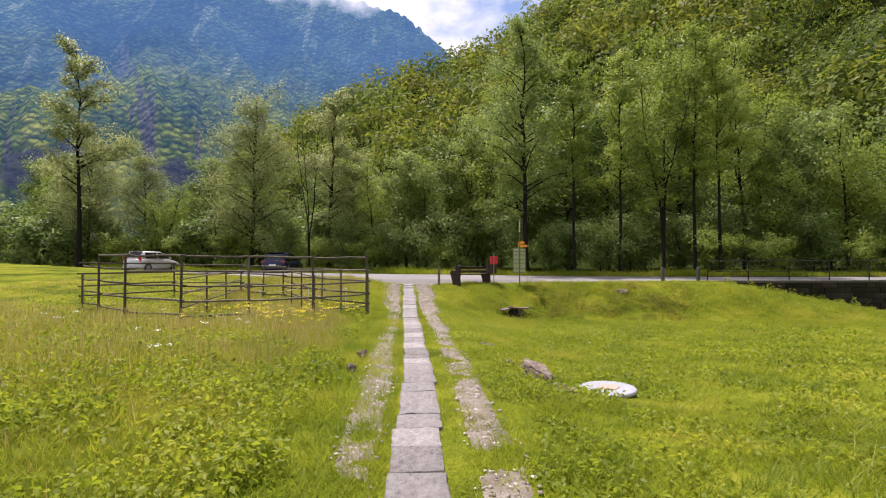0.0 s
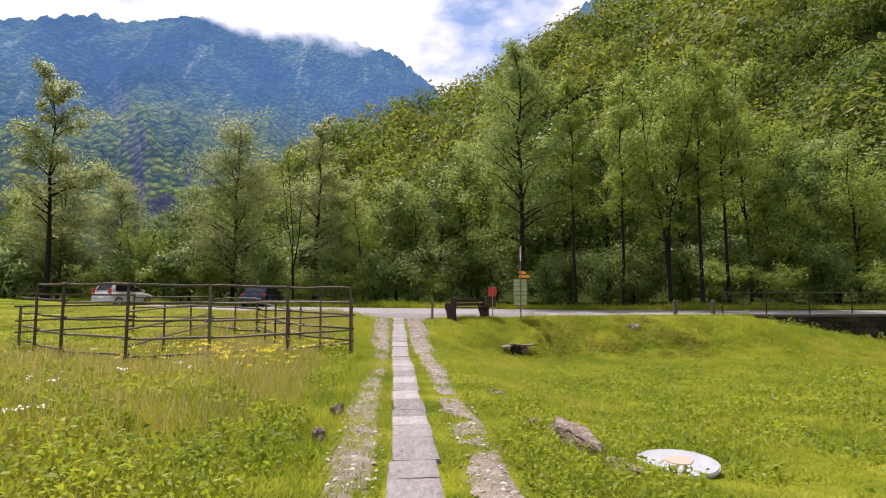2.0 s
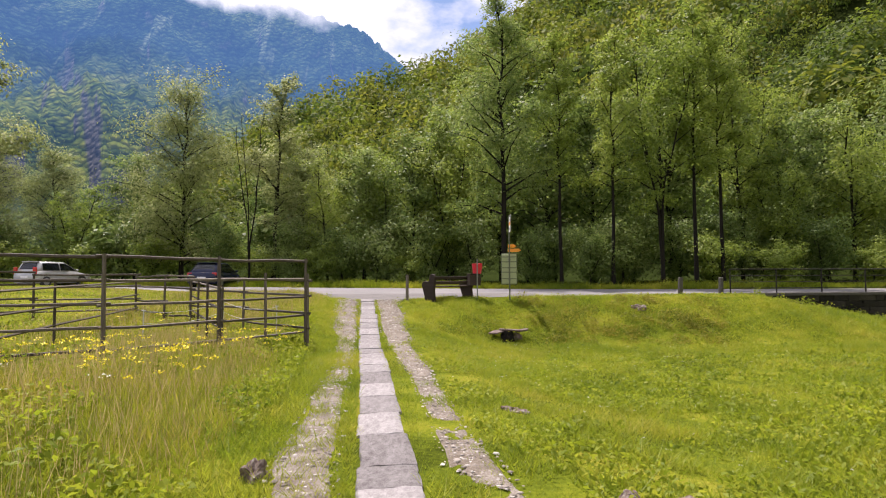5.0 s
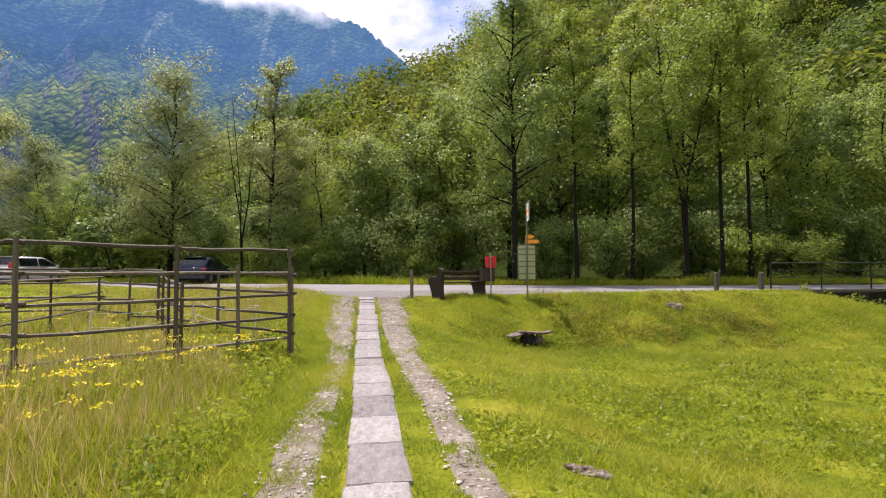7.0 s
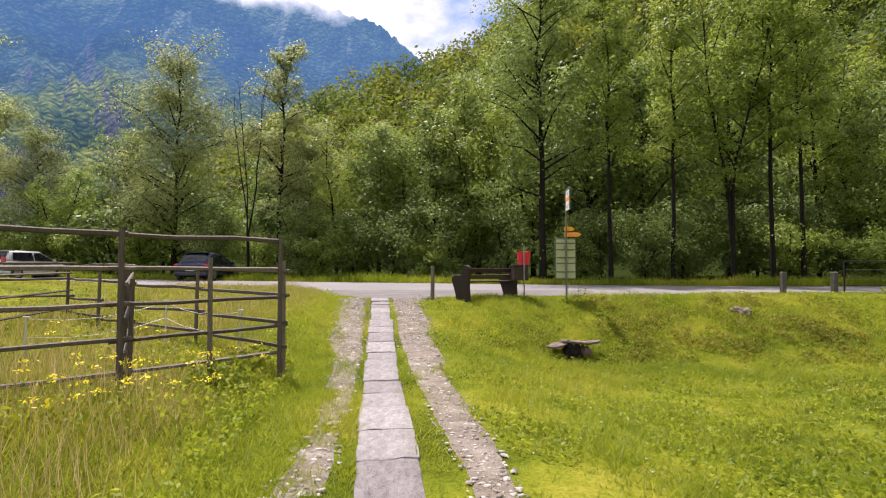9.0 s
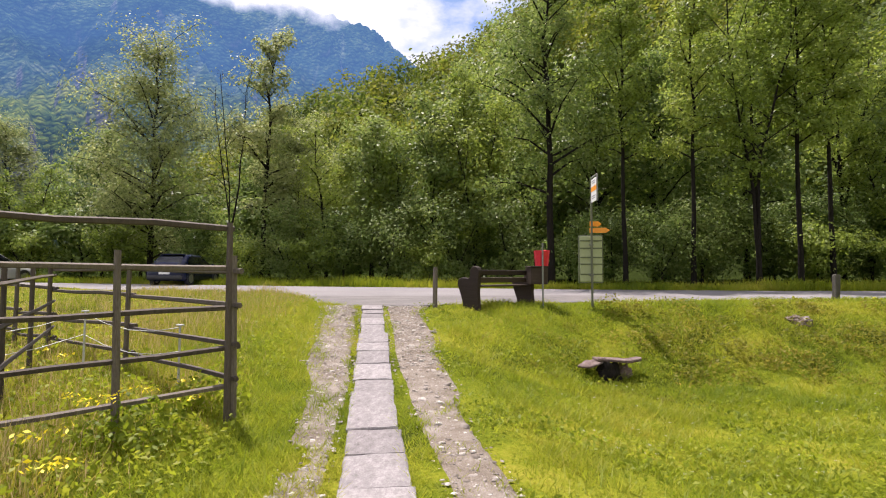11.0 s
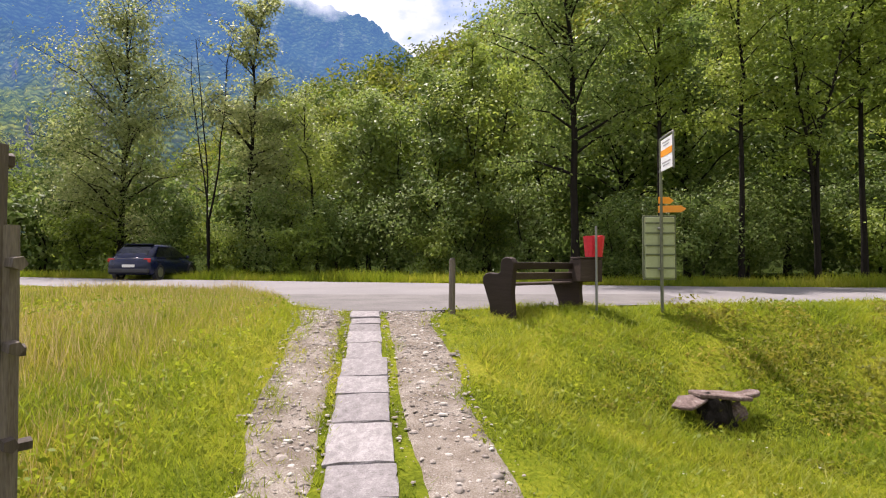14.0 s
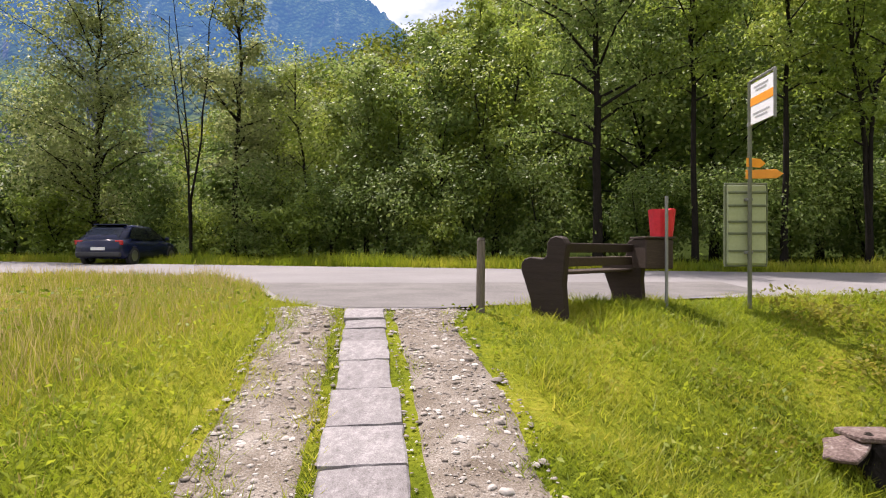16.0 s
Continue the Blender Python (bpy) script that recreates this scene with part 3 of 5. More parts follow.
def mountain_material():
    """Rounded broadleaf crowns below, dark conifers with pale scree runs above, bare rock where it is steep; blue
    emission stands in for haze.
    """
    m = bpy.data.materials.new("mountain_forest_haze_glow")
    m.use_nodes = True
    n, l = m.node_tree.nodes, m.node_tree.links
    b = n["Principled BSDF"]
    b.inputs["Roughness"].default_value, b.inputs["Specular IOR Level"].default_value = 0.95, 0.0

    def math_node(op, x, y, z=None):
        k = n.new("ShaderNodeMath")
        k.operation = op
        for i, v in enumerate((x, y, z)):
            if v is None:
                continue
            if isinstance(v, (int, float)):
                k.inputs[i].default_value = v
            else:
                l.new(v, k.inputs[i])
        return k.outputs[0]

    def noise_node(scale, detail, stretch=(1, 1, 1)):
        mp, k = n.new("ShaderNodeMapping"), n.new("ShaderNodeTexNoise")
        mp.inputs["Scale"].default_value = stretch
        k.inputs["Scale"].default_value, k.inputs["Detail"].default_value, k.inputs["Roughness"].default_value = scale, detail, 0.6
        l.new(co.outputs["Object"], mp.inputs["Vector"]), l.new(mp.outputs["Vector"], k.inputs["Vector"])
        return k.outputs["Fac"]

    def span(v, a, c, lo=0.0, hi=1.0):
        k = n.new("ShaderNodeMapRange")
        for i, q in zip(("From Min", "From Max", "To Min", "To Max"), (a, c, lo, hi)):
            k.inputs[i].default_value = q
        l.new(v, k.inputs["Value"])
        return k.outputs["Result"]

    def ramp(v, stops):
        k = n.new("ShaderNodeValToRGB")
        e = k.color_ramp.elements
        while len(e) < len(stops):
            e.new(0.5)
        for q, (at, c) in zip(e, stops):
            q.position, q.color = at, (*c, 1)
        l.new(v, k.inputs["Fac"])
        return k.outputs["Color"]

    def blend(f, x, y):
        k = n.new("ShaderNodeMix")
        k.data_type = "RGBA"
        l.new(f, k.inputs[0]), l.new(x, k.inputs[6]), l.new(y, k.inputs[7])
        return k.outputs[2]

    co, geo, sep, nor = n.new("ShaderNodeTexCoord"), n.new("ShaderNodeNewGeometry"), n.new("ShaderNodeSeparateXYZ"), n.new("ShaderNodeSeparateXYZ")
    l.new(co.outputs["Object"], sep.inputs[0]), l.new(geo.outputs["Normal"], nor.inputs[0])
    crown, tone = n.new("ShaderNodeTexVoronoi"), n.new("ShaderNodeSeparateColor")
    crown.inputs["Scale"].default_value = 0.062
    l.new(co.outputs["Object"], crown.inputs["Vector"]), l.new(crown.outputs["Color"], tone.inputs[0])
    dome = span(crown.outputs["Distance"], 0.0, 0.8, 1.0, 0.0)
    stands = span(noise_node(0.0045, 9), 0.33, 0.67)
    # the dome term also darkens colour between crowns, painted-in shade of the gaps
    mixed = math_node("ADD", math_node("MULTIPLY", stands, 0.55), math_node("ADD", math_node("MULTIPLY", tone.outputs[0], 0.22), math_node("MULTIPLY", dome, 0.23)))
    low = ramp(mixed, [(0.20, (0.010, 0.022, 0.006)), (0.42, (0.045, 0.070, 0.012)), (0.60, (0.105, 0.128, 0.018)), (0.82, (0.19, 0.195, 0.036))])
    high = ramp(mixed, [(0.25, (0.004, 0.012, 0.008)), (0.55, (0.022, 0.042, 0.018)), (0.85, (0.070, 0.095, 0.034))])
    runs = span(noise_node(0.02, 6, (1.0, 0.16, 0.16)), 0.58, 0.70)
    scree = ramp(mixed, [(0.3, (0.075, 0.10, 0.055)), (0.8, (0.19, 0.21, 0.13))])
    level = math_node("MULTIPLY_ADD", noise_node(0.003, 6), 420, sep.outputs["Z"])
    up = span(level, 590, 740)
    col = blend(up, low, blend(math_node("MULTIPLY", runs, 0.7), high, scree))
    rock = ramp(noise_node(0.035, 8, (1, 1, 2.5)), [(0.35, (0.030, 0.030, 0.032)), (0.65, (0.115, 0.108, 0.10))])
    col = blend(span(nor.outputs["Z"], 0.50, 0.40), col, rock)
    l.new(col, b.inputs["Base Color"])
    bp = n.new("ShaderNodeBump")
    bp.inputs["Strength"].default_value, bp.inputs["Distance"].default_value = 1.0, 9.0
    l.new(dome, bp.inputs["Height"]), l.new(bp.outputs["Normal"], b.inputs["Normal"])
    # haze painted as blue emission that strengthens with height; no air is modelled
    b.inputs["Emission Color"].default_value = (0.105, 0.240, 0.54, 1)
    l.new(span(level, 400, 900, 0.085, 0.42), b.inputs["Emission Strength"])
    return m


SKY_LEFT = ((-75, 0.30), (-55, 0.35), (-39, 0.395), (-34, 0.43), (-28, 0.455), (-20, 0.495), (-15.5, 0.495), (-9, 0.472), (-4, 0.447), (0.6, 0.375), (3, 0.33), (6, 0.31), (8, 0.40), (10, 0.45), (13, 0.49), (16, 0.53), (20, 0.58), (30, 0.66), (45, 0.7))


def mountain():
    nb, nt = 460, 230
    gb, gt = np.meshgrid(np.linspace(-75, 45, nb), np.linspace(0, 1, nt))
    e = np.interp(gb, [p[0] for p in SKY_LEFT], [p[1] for p in SKY_LEFT])
    r = 1050 + 1270 * gt
    x, y = r * np.sin(np.radians(gb)), r * np.cos(np.radians(gb))
    rise = 0.26 * steps(gt, 0.0, 0.30) + 0.30 * gt + 0.44 * steps(gt, 0.42, 1.0)
    z = e * 2320 * rise
    gully = 0.4 + 0.5 * cloudy(gb * 0.22 + 0.7 * cloudy(x / 700, y / 700, 32, 2), gt * 1.6, 31, 3)
    z = z + ((0.40 - gully) * 150 * np.sin(np.pi * np.clip(gt, 0, 1)) ** 0.7 + 22 * cloudy(x / 260, y / 260, 33, 3, 0.5) * np.clip(gt * 4, 0, 1)) * (0.35 + 0.65 * np.clip(2 - 2 * gt, 0, 1))
    z = z + (14 * cloudy(gb * 1.3, gt * 9, 37, 3) + 7 * cloudy(gb * 6, gt * 30, 38, 2)) * np.clip(gt * 3, 0, 1)
    # spurs that drop steeply on one side
    for b0, b1, high in ((-10.5, -2.5, 95), (-25, -17, 70), (-37, -31, 60)):
        o = gb - (b1 + (b0 - b1) * np.clip((gt - 0.36) / 0.42, 0, 1)) + 0.5 * cloudy(gt * 9, gb * 0 + b0, 39, 3)
        z = z + high * np.where(o < 0, np.exp(o / 5.0), np.exp(-o / 0.9)) * steps(gt, 0.30, 0.44) * steps(-gt, -0.92, -0.72)
    # two rock bands low on the slope
    for bc, half, g0, high in ((-26.2, 2.6, 0.105, 46), (-36.0, 3.2, 0.13, 58)):
        m = steps(-np.abs(gb - bc), -half, -half * 0.6)
        g = g0 + 0.012 * cloudy(gb * 0.9, gb * 0, 40, 3)
        z = z + high * m * (steps(gt, g, g + 0.016) - steps(gt, g + 0.016, g + 0.2))
    v = np.stack([x.ravel(), y.ravel(), z.ravel() - 3], 1)
    i = (np.arange(nt - 1)[:, None] * nb + np.arange(nb - 1)[None]).ravel()
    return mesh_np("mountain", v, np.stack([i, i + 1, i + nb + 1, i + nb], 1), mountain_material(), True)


tagged(new("backdrop", mountain()), "blue-green forested mountain under clouds, its haze a painted blue glow", "mountain", kind="structure")


# ---- the path ----
def ground_slope(x, y):
    e = 0.25
    dy = float(ground(x, y + e) - ground(x, y - e)) / (2 * e)
    return math.degrees(math.atan(dy))


rp = random.Random(4)
stone_path = thing("stone_path", pose(0, 0, 0), "straight footpath of grey gneiss slabs laid end to end", "path", kind="structure")
slab_meshes = []
for k in range(6):
    bm = box((1, 1, 0.1), (0, 0, 0), 0.014)
    bmesh.ops.subdivide_edges(bm, edges=[e for e in bm.edges if e.calc_length() > 0.5], cuts=3, use_grid_fill=True)
    for v in bm.verts:
        e = max(abs(v.co.x), abs(v.co.y))
        if e > 0.45:
            v.co.x += rp.uniform(-0.02, 0.02)
            v.co.y += rp.uniform(-0.012, 0.012)
            v.co.z -= rp.uniform(0, 0.012)
        else:
            v.co.z += rp.uniform(-0.006, 0.006)
    me = bpy.data.meshes.new("slab")
    bm.to_mesh(me)
    bm.free()
    me.materials.append(M_SLAB)
    slab_meshes.append(me)
JOINTS = (-2.2, -1.5, -0.8, -0.1, 0.6, 1.25, 1.9, 2.55, 3.1, 3.65, 4.23, 4.84, 5.39, 5.87, 6.91, 7.42, 8.30, 8.95, 9.48, 9.96, 10.92, 11.83, 12.81, 13.79, 14.87, 15.73, 16.71, 17.5, 18.25, 19.0, 19.7, 20.2, 20.9, 21.55, 22.05, 22.66, 23.29, 23.83, 24.26, 24.53, 25.0)
for k, (y0, y1) in enumerate(zip(JOINTS, JOINTS[1:])):
    ln, yc = y1 - y0, (y0 + y1) / 2
    wd = float(np.interp(yc, (4, 12, 14, 17, 20, 22.6, 22.7, 25), (0.445, 0.44, 0.48, 0.53, 0.50, 0.52, 0.43, 0.44))) + rp.uniform(-0.015, 0.015)
    s = new("slab", slab_meshes[k % 6])
    s.parent = stone_path
    xc = path_x(yc) + rp.uniform(-0.012, 0.02)
    s.matrix_basis = pose(xc, yc, float(ground(xc, yc)) - 0.012 + rp.uniform(-0.006, 0.008), ground_slope(xc, yc), 0, 3.8 + rp.uniform(-0.8, 0.8)) @ Matrix.Diagonal((wd, ln - 0.010, 1, 1))


def track_limits(y, side):
    """Inner and outer edge of the gravel wheel track, from the path's middle."""
    y = np.asarray(y, dtype=float)
    if side < 0:
        i = np.interp(y, (-3, 6.7, 8, 11, 14.5, 16, 20, 25.4), (0.34, 0.33, 0.32, 0.40, 0.41, 0.38, 0.28, 0.27))
        o = np.interp(y, (-3, 6.7, 9, 11, 13, 16, 18, 20.2, 21.5, 23, 24.5, 25.4), (0.62, 0.66, 0.74, 0.80, 0.77, 0.64, 0.66, 0.80, 0.93, 0.97, 0.92, 1.1))
    else:
        i = np.interp(y, (-3, 7, 9, 11, 13, 15, 17, 19, 21, 25.4), (0.45, 0.45, 0.46, 0.50, 0.55, 0.56, 0.50, 0.42, 0.32, 0.28))
        o = np.interp(y, (-3, 7, 9, 10.4, 12.5, 14, 17, 19, 21, 23, 24.5, 25.4), (0.76, 0.80, 0.80, 0.82, 0.74, 0.86, 0.93, 0.95, 1.02, 1.0, 0.95, 1.2))
    return i + 0.04 * wavy(y, y * 0 + side, 3.1, 41), o + 0.09 + 0.08 * wavy(y, y * 0 + side * 5, 2.3, 43)


def track_cover(x, y, side):
    """How bare the wheel track is: above 0 gravel, below 0 grass has closed over it."""
    if side < 0:
        c = np.interp(y, (-3, 3.5, 5, 6.5, 13.5, 15.5, 17.5, 19.5, 21), (-0.9, -0.7, 0.1, 0.5, 0.5, 0.1, 0.0, 0.6, 1.0))
    else:
        c = np.interp(y, (-3, 3.0, 6, 10, 11.6, 12.6, 14, 18, 20.5), (-0.4, -0.1, 0.3, 0.35, 0.2, 0.5, 0.6, 0.7, 1.0))
    return c + 0.62 * cloudy(x * 2.3, y * 1.5, 45, 4)


def track(side):
    ys, t = np.linspace(-3, 25.45, 480), np.linspace(0, 1, 9)
    i, o = track_limits(ys, side)
    gy = np.repeat(ys[:, None], 9, 1)
    gx = path_x(gy) + side * (i[:, None] + (o - i)[:, None] * t[None])
    lift = 0.008 + 0.014 * np.sin(np.pi * t)[None] * (0.6 + 0.4 * wavy(gx, gy, 6, 47))
    lift = lift - 0.05 * steps(-track_cover(gx, gy, side), -0.05, 0.12)
    z = ground(gx, gy) + np.where((t[None] == 0) | (t[None] == 1), -0.02, lift)
    v = np.stack([gx.ravel(), gy.ravel(), z.ravel()], 1)
    n = (np.arange(479)[:, None] * 9 + np.arange(8)[None]).ravel()
    f = np.stack([n, n + 1, n + 10, n + 9], 1)
    return mesh_np("gravel_track", v, f if side > 0 else f[:, ::-1], M_GRAVEL, True)


for side in (-1, 1):
    tagged(new("gravel_track", track(side)), "worn gravel wheel track beside the slab path", "track", kind="structure")


def pebbles(n, lo, hi, seed, where):
    """Little stones, one mesh: bumpy eight-sided lumps."""
    rng = np.random.RandomState(seed)
    x, y = where(rng, n)
    s = lo * (hi / lo) ** (rng.uniform(0, 1, len(x)) ** 2.4)
    z = ground(x, y) + 0.016 + s * 0.03
    base = np.array([(1, 0, 0), (0, 1, 0), (-1, 0, 0), (0, -1, 0), (0.6, 0.6, 0.5), (-0.6, 0.6, 0.5), (-0.6, -0.6, 0.5), (0.6, -0.6, 0.5)])
    fac = np.array([(0, 1, 4, 4), (4, 1, 5, 5), (1, 2, 5, 5), (5, 2, 6, 6), (2, 3, 6, 6), (6, 3, 7, 7), (3, 0, 7, 7), (7, 0, 4, 4), (4, 5, 6, 6), (4, 6, 7, 7)])[:, :3]
    a = rng.uniform(0, 6.28, len(x))
    jit = base[None] * rng.uniform(0.65, 1.2, (len(x), 8, 3))
    jx = jit[:, :, 0] * np.cos(a)[:, None] - jit[:, :, 1] * np.sin(a)[:, None] * 0.75
    jy = jit[:, :, 0] * np.sin(a)[:, None] + jit[:, :, 1] * np.cos(a)[:, None] * 0.75
    v = np.stack([x[:, None] + jx * s[:, None] / 2, y[:, None] + jy * s[:, None] / 2, z[:, None] + (jit[:, :, 2] * 0.6 - 0.1) * s[:, None] / 2], 2)
    f = fac[None] + (np.arange(len(x)) * 8)[:, None, None]
    return mesh_np("gravel", v.reshape(-1, 3), f.reshape(-1, 3), M_STONE)


def on_tracks(rng, n):
    y = 25.5 - 27 * rng.uniform(0, 1, n) ** 1.7
    side = rng.choice((-1, 1), n)
    li, lo_ = track_limits(y, -1)
    ri, ro = track_limits(y, 1)
    u = np.clip(0.5 + rng.normal(size=n) * 0.32, -0.04, 1.04)
    d = np.where(side < 0, -(li + (lo_ - li) * u), ri + (ro - ri) * u)
    x = path_x(y) + d
    stony = np.interp(y, (-2, 7, 13, 16.5, 18, 20.2, 21), (0.8, 0.9, 0.9, 0.7, 0.28, 0.35, 1.0))
    keep = (rng.uniform(0, 1, n) < stony) & (np.where(side < 0, track_cover(x, y, -1), track_cover(x, y, 1)) > -0.05)
    return x[keep], y[keep]


tagged(new("gravel", pebbles(17000, 0.012, 0.075, 51, on_tracks)), "loose pale gravel and small stones on the wheel tracks", "gravel", kind="stuff")


def stones_on_tracks(rng, n):
    y = 25.4 - 12 * rng.uniform(0, 1, n) ** 1.3
    side = rng.choice((-1, 1), n)
    u = rng.uniform(0.05, 0.98, n)
    li, lo_ = track_limits(y, -1)
    ri, ro = track_limits(y, 1)
    return path_x(y) + np.where(side < 0, -(li + (lo_ - li) * u), ri + (ro - ri) * u), y


tagged(new("pale_stones", pebbles(260, 0.045, 0.14, 53, stones_on_tracks)), "larger pale flat stones strewn on the wheel tracks", "stones", kind="stuff")


# ---- the fence ----
FENCE_FRONT = ((-2.58, 18.55), (-4.0, 16.95), (-5.5, 15.6), (-7.2, 15.1), (-9.2, 15.9), (-10.9, 17.4), (-12.2, 18.6))
FENCE_BACK = ((-2.58, 18.55), (-4.47, 20.29), (-6.28, 21.6), (-7.33, 22.4), (-8.64, 23.5), (-10.9, 22.3), (-12.2, 18.6))
rf = random.Random(8)


def post(parent, x, y, top, r, tall=True, lean=0.02):
    z = float(ground(x, y))
    m = rod((x, y, z - 0.25), (x + rf.uniform(-lean, lean), y + rf.uniform(-lean, lean), top), r * 1.08, r * 0.92, 8)
    return part("post", m, M_WOODGREY, parent)


def rail(parent, a, b, za, zb, size=0.075, side=0.05):
    """A split rail, squarish, a little crooked, that runs past its posts."""
    a, b = Vector((*a, za)), Vector((*b, zb))
    d = (b - a).normalized()
    a, b = a - d * rf.uniform(0.05, 0.16), b + d * rf.uniform(0.05, 0.16)
    nrm = Vector((d.y, -d.x, 0)).normalized() * side
    pts = [a + nrm, a.lerp(b, 0.35) + nrm + Vector((0, 0, rf.uniform(-0.015, 0.015))), a.lerp(b, 0.7) + nrm + Vector((0, 0, rf.uniform(-0.02, 0.01))), b + nrm]
    v, f = tube(pts, [size * 0.47, size * 0.45, size * 0.43, size * 0.38], 5)
    bm = bmesh.new()
    vs = [bm.verts.new(p) for p in v]
    for q in f:
        bm.faces.new([vs[i] for i in q])
    bm.faces.new(vs[:5][::-1])
    bm.faces.new(vs[-5:])
    return part("rail", bm, M_WOODGREY, parent)


fence = thing("paddock_fence", pose(0, 0, 0), "weathered grey wooden rail fence round a small paddock in the meadow", "fence")
LEVELS = (1.74, 1.33, 0.92, 0.51, 0.12)
for i, (x, y) in enumerate(FENCE_FRONT):
    post(fence, x, y, 1.80 if i < 6 else 1.2, 0.034 if i == 0 else 0.036)
post(fence, -2.535, 18.60, 1.46, 0.036)
post(fence, -3.29, 17.80, 1.48, 0.032)
post(fence, -4.03, 17.20, 1.2, 0.03, lean=0.12)
for a, b in zip(FENCE_FRONT, FENCE_FRONT[1:]):
    for z in LEVELS:
        if z > 1.5 and b[0] < -11:
            continue
        up = 0.018 * max(0, -a[0] - 5)
        rail(fence, a, b, z + up, z + up + rf.uniform(-0.03, 0.03), 0.074 if z > 1.5 else 0.064)
for i, (x, y) in enumerate(FENCE_BACK[1:-1]):
    post(fence, x, y, 1.34 + 0.04 * i, 0.032)
for a, b in zip(FENCE_BACK, FENCE_BACK[1:]):
    for z in (1.30, 0.95, 0.55, 0.2):
        up = 0.03 * max(0, -a[0] - 3)
        rail(fence, a, b, z + up, z + up + rf.uniform(-0.04, 0.04), 0.065)
# the inner fence that divides the paddock
for a, b in (((-4.0, 16.95), (-6.28, 21.6)), ((-7.2, 15.1), (-8.64, 23.5))):
    for k in (1, 2):
        x, y = a[0] + (b[0] - a[0]) * k / 3, a[1] + (b[1] - a[1]) * k / 3
        post(fence, x, y, 1.35, 0.028)
    for z in (1.15, 0.75, 0.35):
        rail(fence, a, b, z, z + 0.1, 0.055)


M_STAKE = material("white_plastic", [(0.3, (0.42, 0.42, 0.40)), (0.7, (0.55, 0.55, 0.52))], 9, 0.5, 0.1, dist=0.002)
efence = thing("electric_fence", pose(0, 0, 0), "slack white electric fence cords on thin plastic stakes", "fence")
ends = []
for x, y, h in ((-3.44, 19.45, 0.80), (-4.95, 20.2, 0.78), (-6.2, 18.6, 0.75)):
    z = float(ground(x, y))
    st = part("stake", rod((x, y, z - 0.15), (x + 0.01, y, z + h), 0.016, 0.013, 6), M_STAKE, efence)
    part("clip", box((0.09, 0.03, 0.02), (x + 0.01, y, z + h - 0.01), 0.004), M_STAKE, st)
    ends.append((Vector((x, y, z)), h))
for (a, ha), (b, hb) in zip(ends, ends[1:]):
    for k in (0.95, 0.6):
        pa, pb = a + Vector((0, 0, ha * k)), b + Vector((0, 0, hb * k))
        mid = pa.lerp(pb, 0.5) - Vector((0, 0, 0.12))
        v, f = tube([pa, pa.lerp(mid, 0.5) - Vector((0, 0, 0.03)), mid, mid.lerp(pb, 0.5) - Vector((0, 0, 0.03)), pb], [0.005] * 5, 4)
        new("cord", mesh_np("cord", np.array([tuple(q) for q in v]), f, M_STAKE)).parent = efence


# ---- at the stop: bench, bin, signs ----
def on_ground(x, y, dz=0.0):
    return float(ground(x, y)) + dz


M_METAL = material("galvanised_steel", [(0.3, (0.17, 0.17, 0.155)), (0.7, (0.28, 0.28, 0.255))], 14, 0.55, 0.15, metal=0.4, fine=5, dist=0.002)
M_POLE = material("dull_green_pole", [(0.3, (0.085, 0.092, 0.055)), (0.7, (0.15, 0.158, 0.10))], 9, 0.55, 0.15, fine=5, dist=0.002)
M_BOARD = material("pale_green_case", [(0.3, (0.29, 0.325, 0.165)), (0.7, (0.37, 0.40, 0.225))], 3, 0.45, 0.1, fine=8, dist=0.003)
M_BOARDEDGE = material("case_frame", [(0.3, (0.085, 0.10, 0.05)), (0.7, (0.13, 0.15, 0.08))], 5, 0.5, 0.1, fine=5, dist=0.003)
M_RED = material("red_bag", [(0.3, (0.55, 0.014, 0.030)), (0.7, (0.72, 0.025, 0.045))], 6, 0.45, 0.3, fine=4, dist=0.01)
M_ORANGE = material("orange_sign", [(0.3, (0.72, 0.25, 0.012)), (0.7, (0.85, 0.34, 0.02))], 4, 0.5, 0.05, fine=5, dist=0.002)
M_SIGNWHITE = material("white_sign_face", [(0.3, (0.70, 0.71, 0.71)), (0.7, (0.8, 0.8, 0.8))], 3, 0.4, 0, fine=6)
M_BARS = material("grey_print", [(0.3, (0.28, 0.28, 0.28)), (0.7, (0.4, 0.4, 0.4))], 3, 0.6, 0)


def bench(m):
    t = thing("bench", m, "heavy dark wooden bench with curved solid end panels on the grass", "bench")
    # the ends: seen from the side, x towards the road, z up
    end = [(0.0, -0.1), (0.36, -0.1), (0.38, 0.1), (0.44, 0.3), (0.49, 0.46), (0.49, 0.54), (0.45, 0.60), (0.38, 0.625), (0.24, 0.61), (0.20, 0.64), (0.195, 0.79), (0.16, 0.85), (0.09, 0.875), (0.02, 0.85), (-0.015, 0.78), (0.005, 0.6), (0.025, 0.3)]
    end = [(x * 1.3, z) for x, z in end]
    for y in (-0.95, 0.95):
        p = part("end_panel", extrude(end, 0.11, 0.014), M_BENCH, t)
        p.matrix_basis = pose(0, y, 0)
    for z, x in ((0.735, 0.115), (0.565, 0.155)):
        p = part("back_slat", box((0.04, 1.94, 0.115), (0, 0, 0), 0.008), M_BENCH, t)
        p.matrix_basis = pose(x, 0, z, 0, -8, 0)
    for x in (0.26, 0.41, 0.56):
        p = part("seat_slat", box((0.135, 1.94, 0.04), (x - 0.02, 0, 0.43), 0.008), M_BENCH, t)
    return t


bench(pose(1.5, 25.25, 0.585, 0, 0, 130))

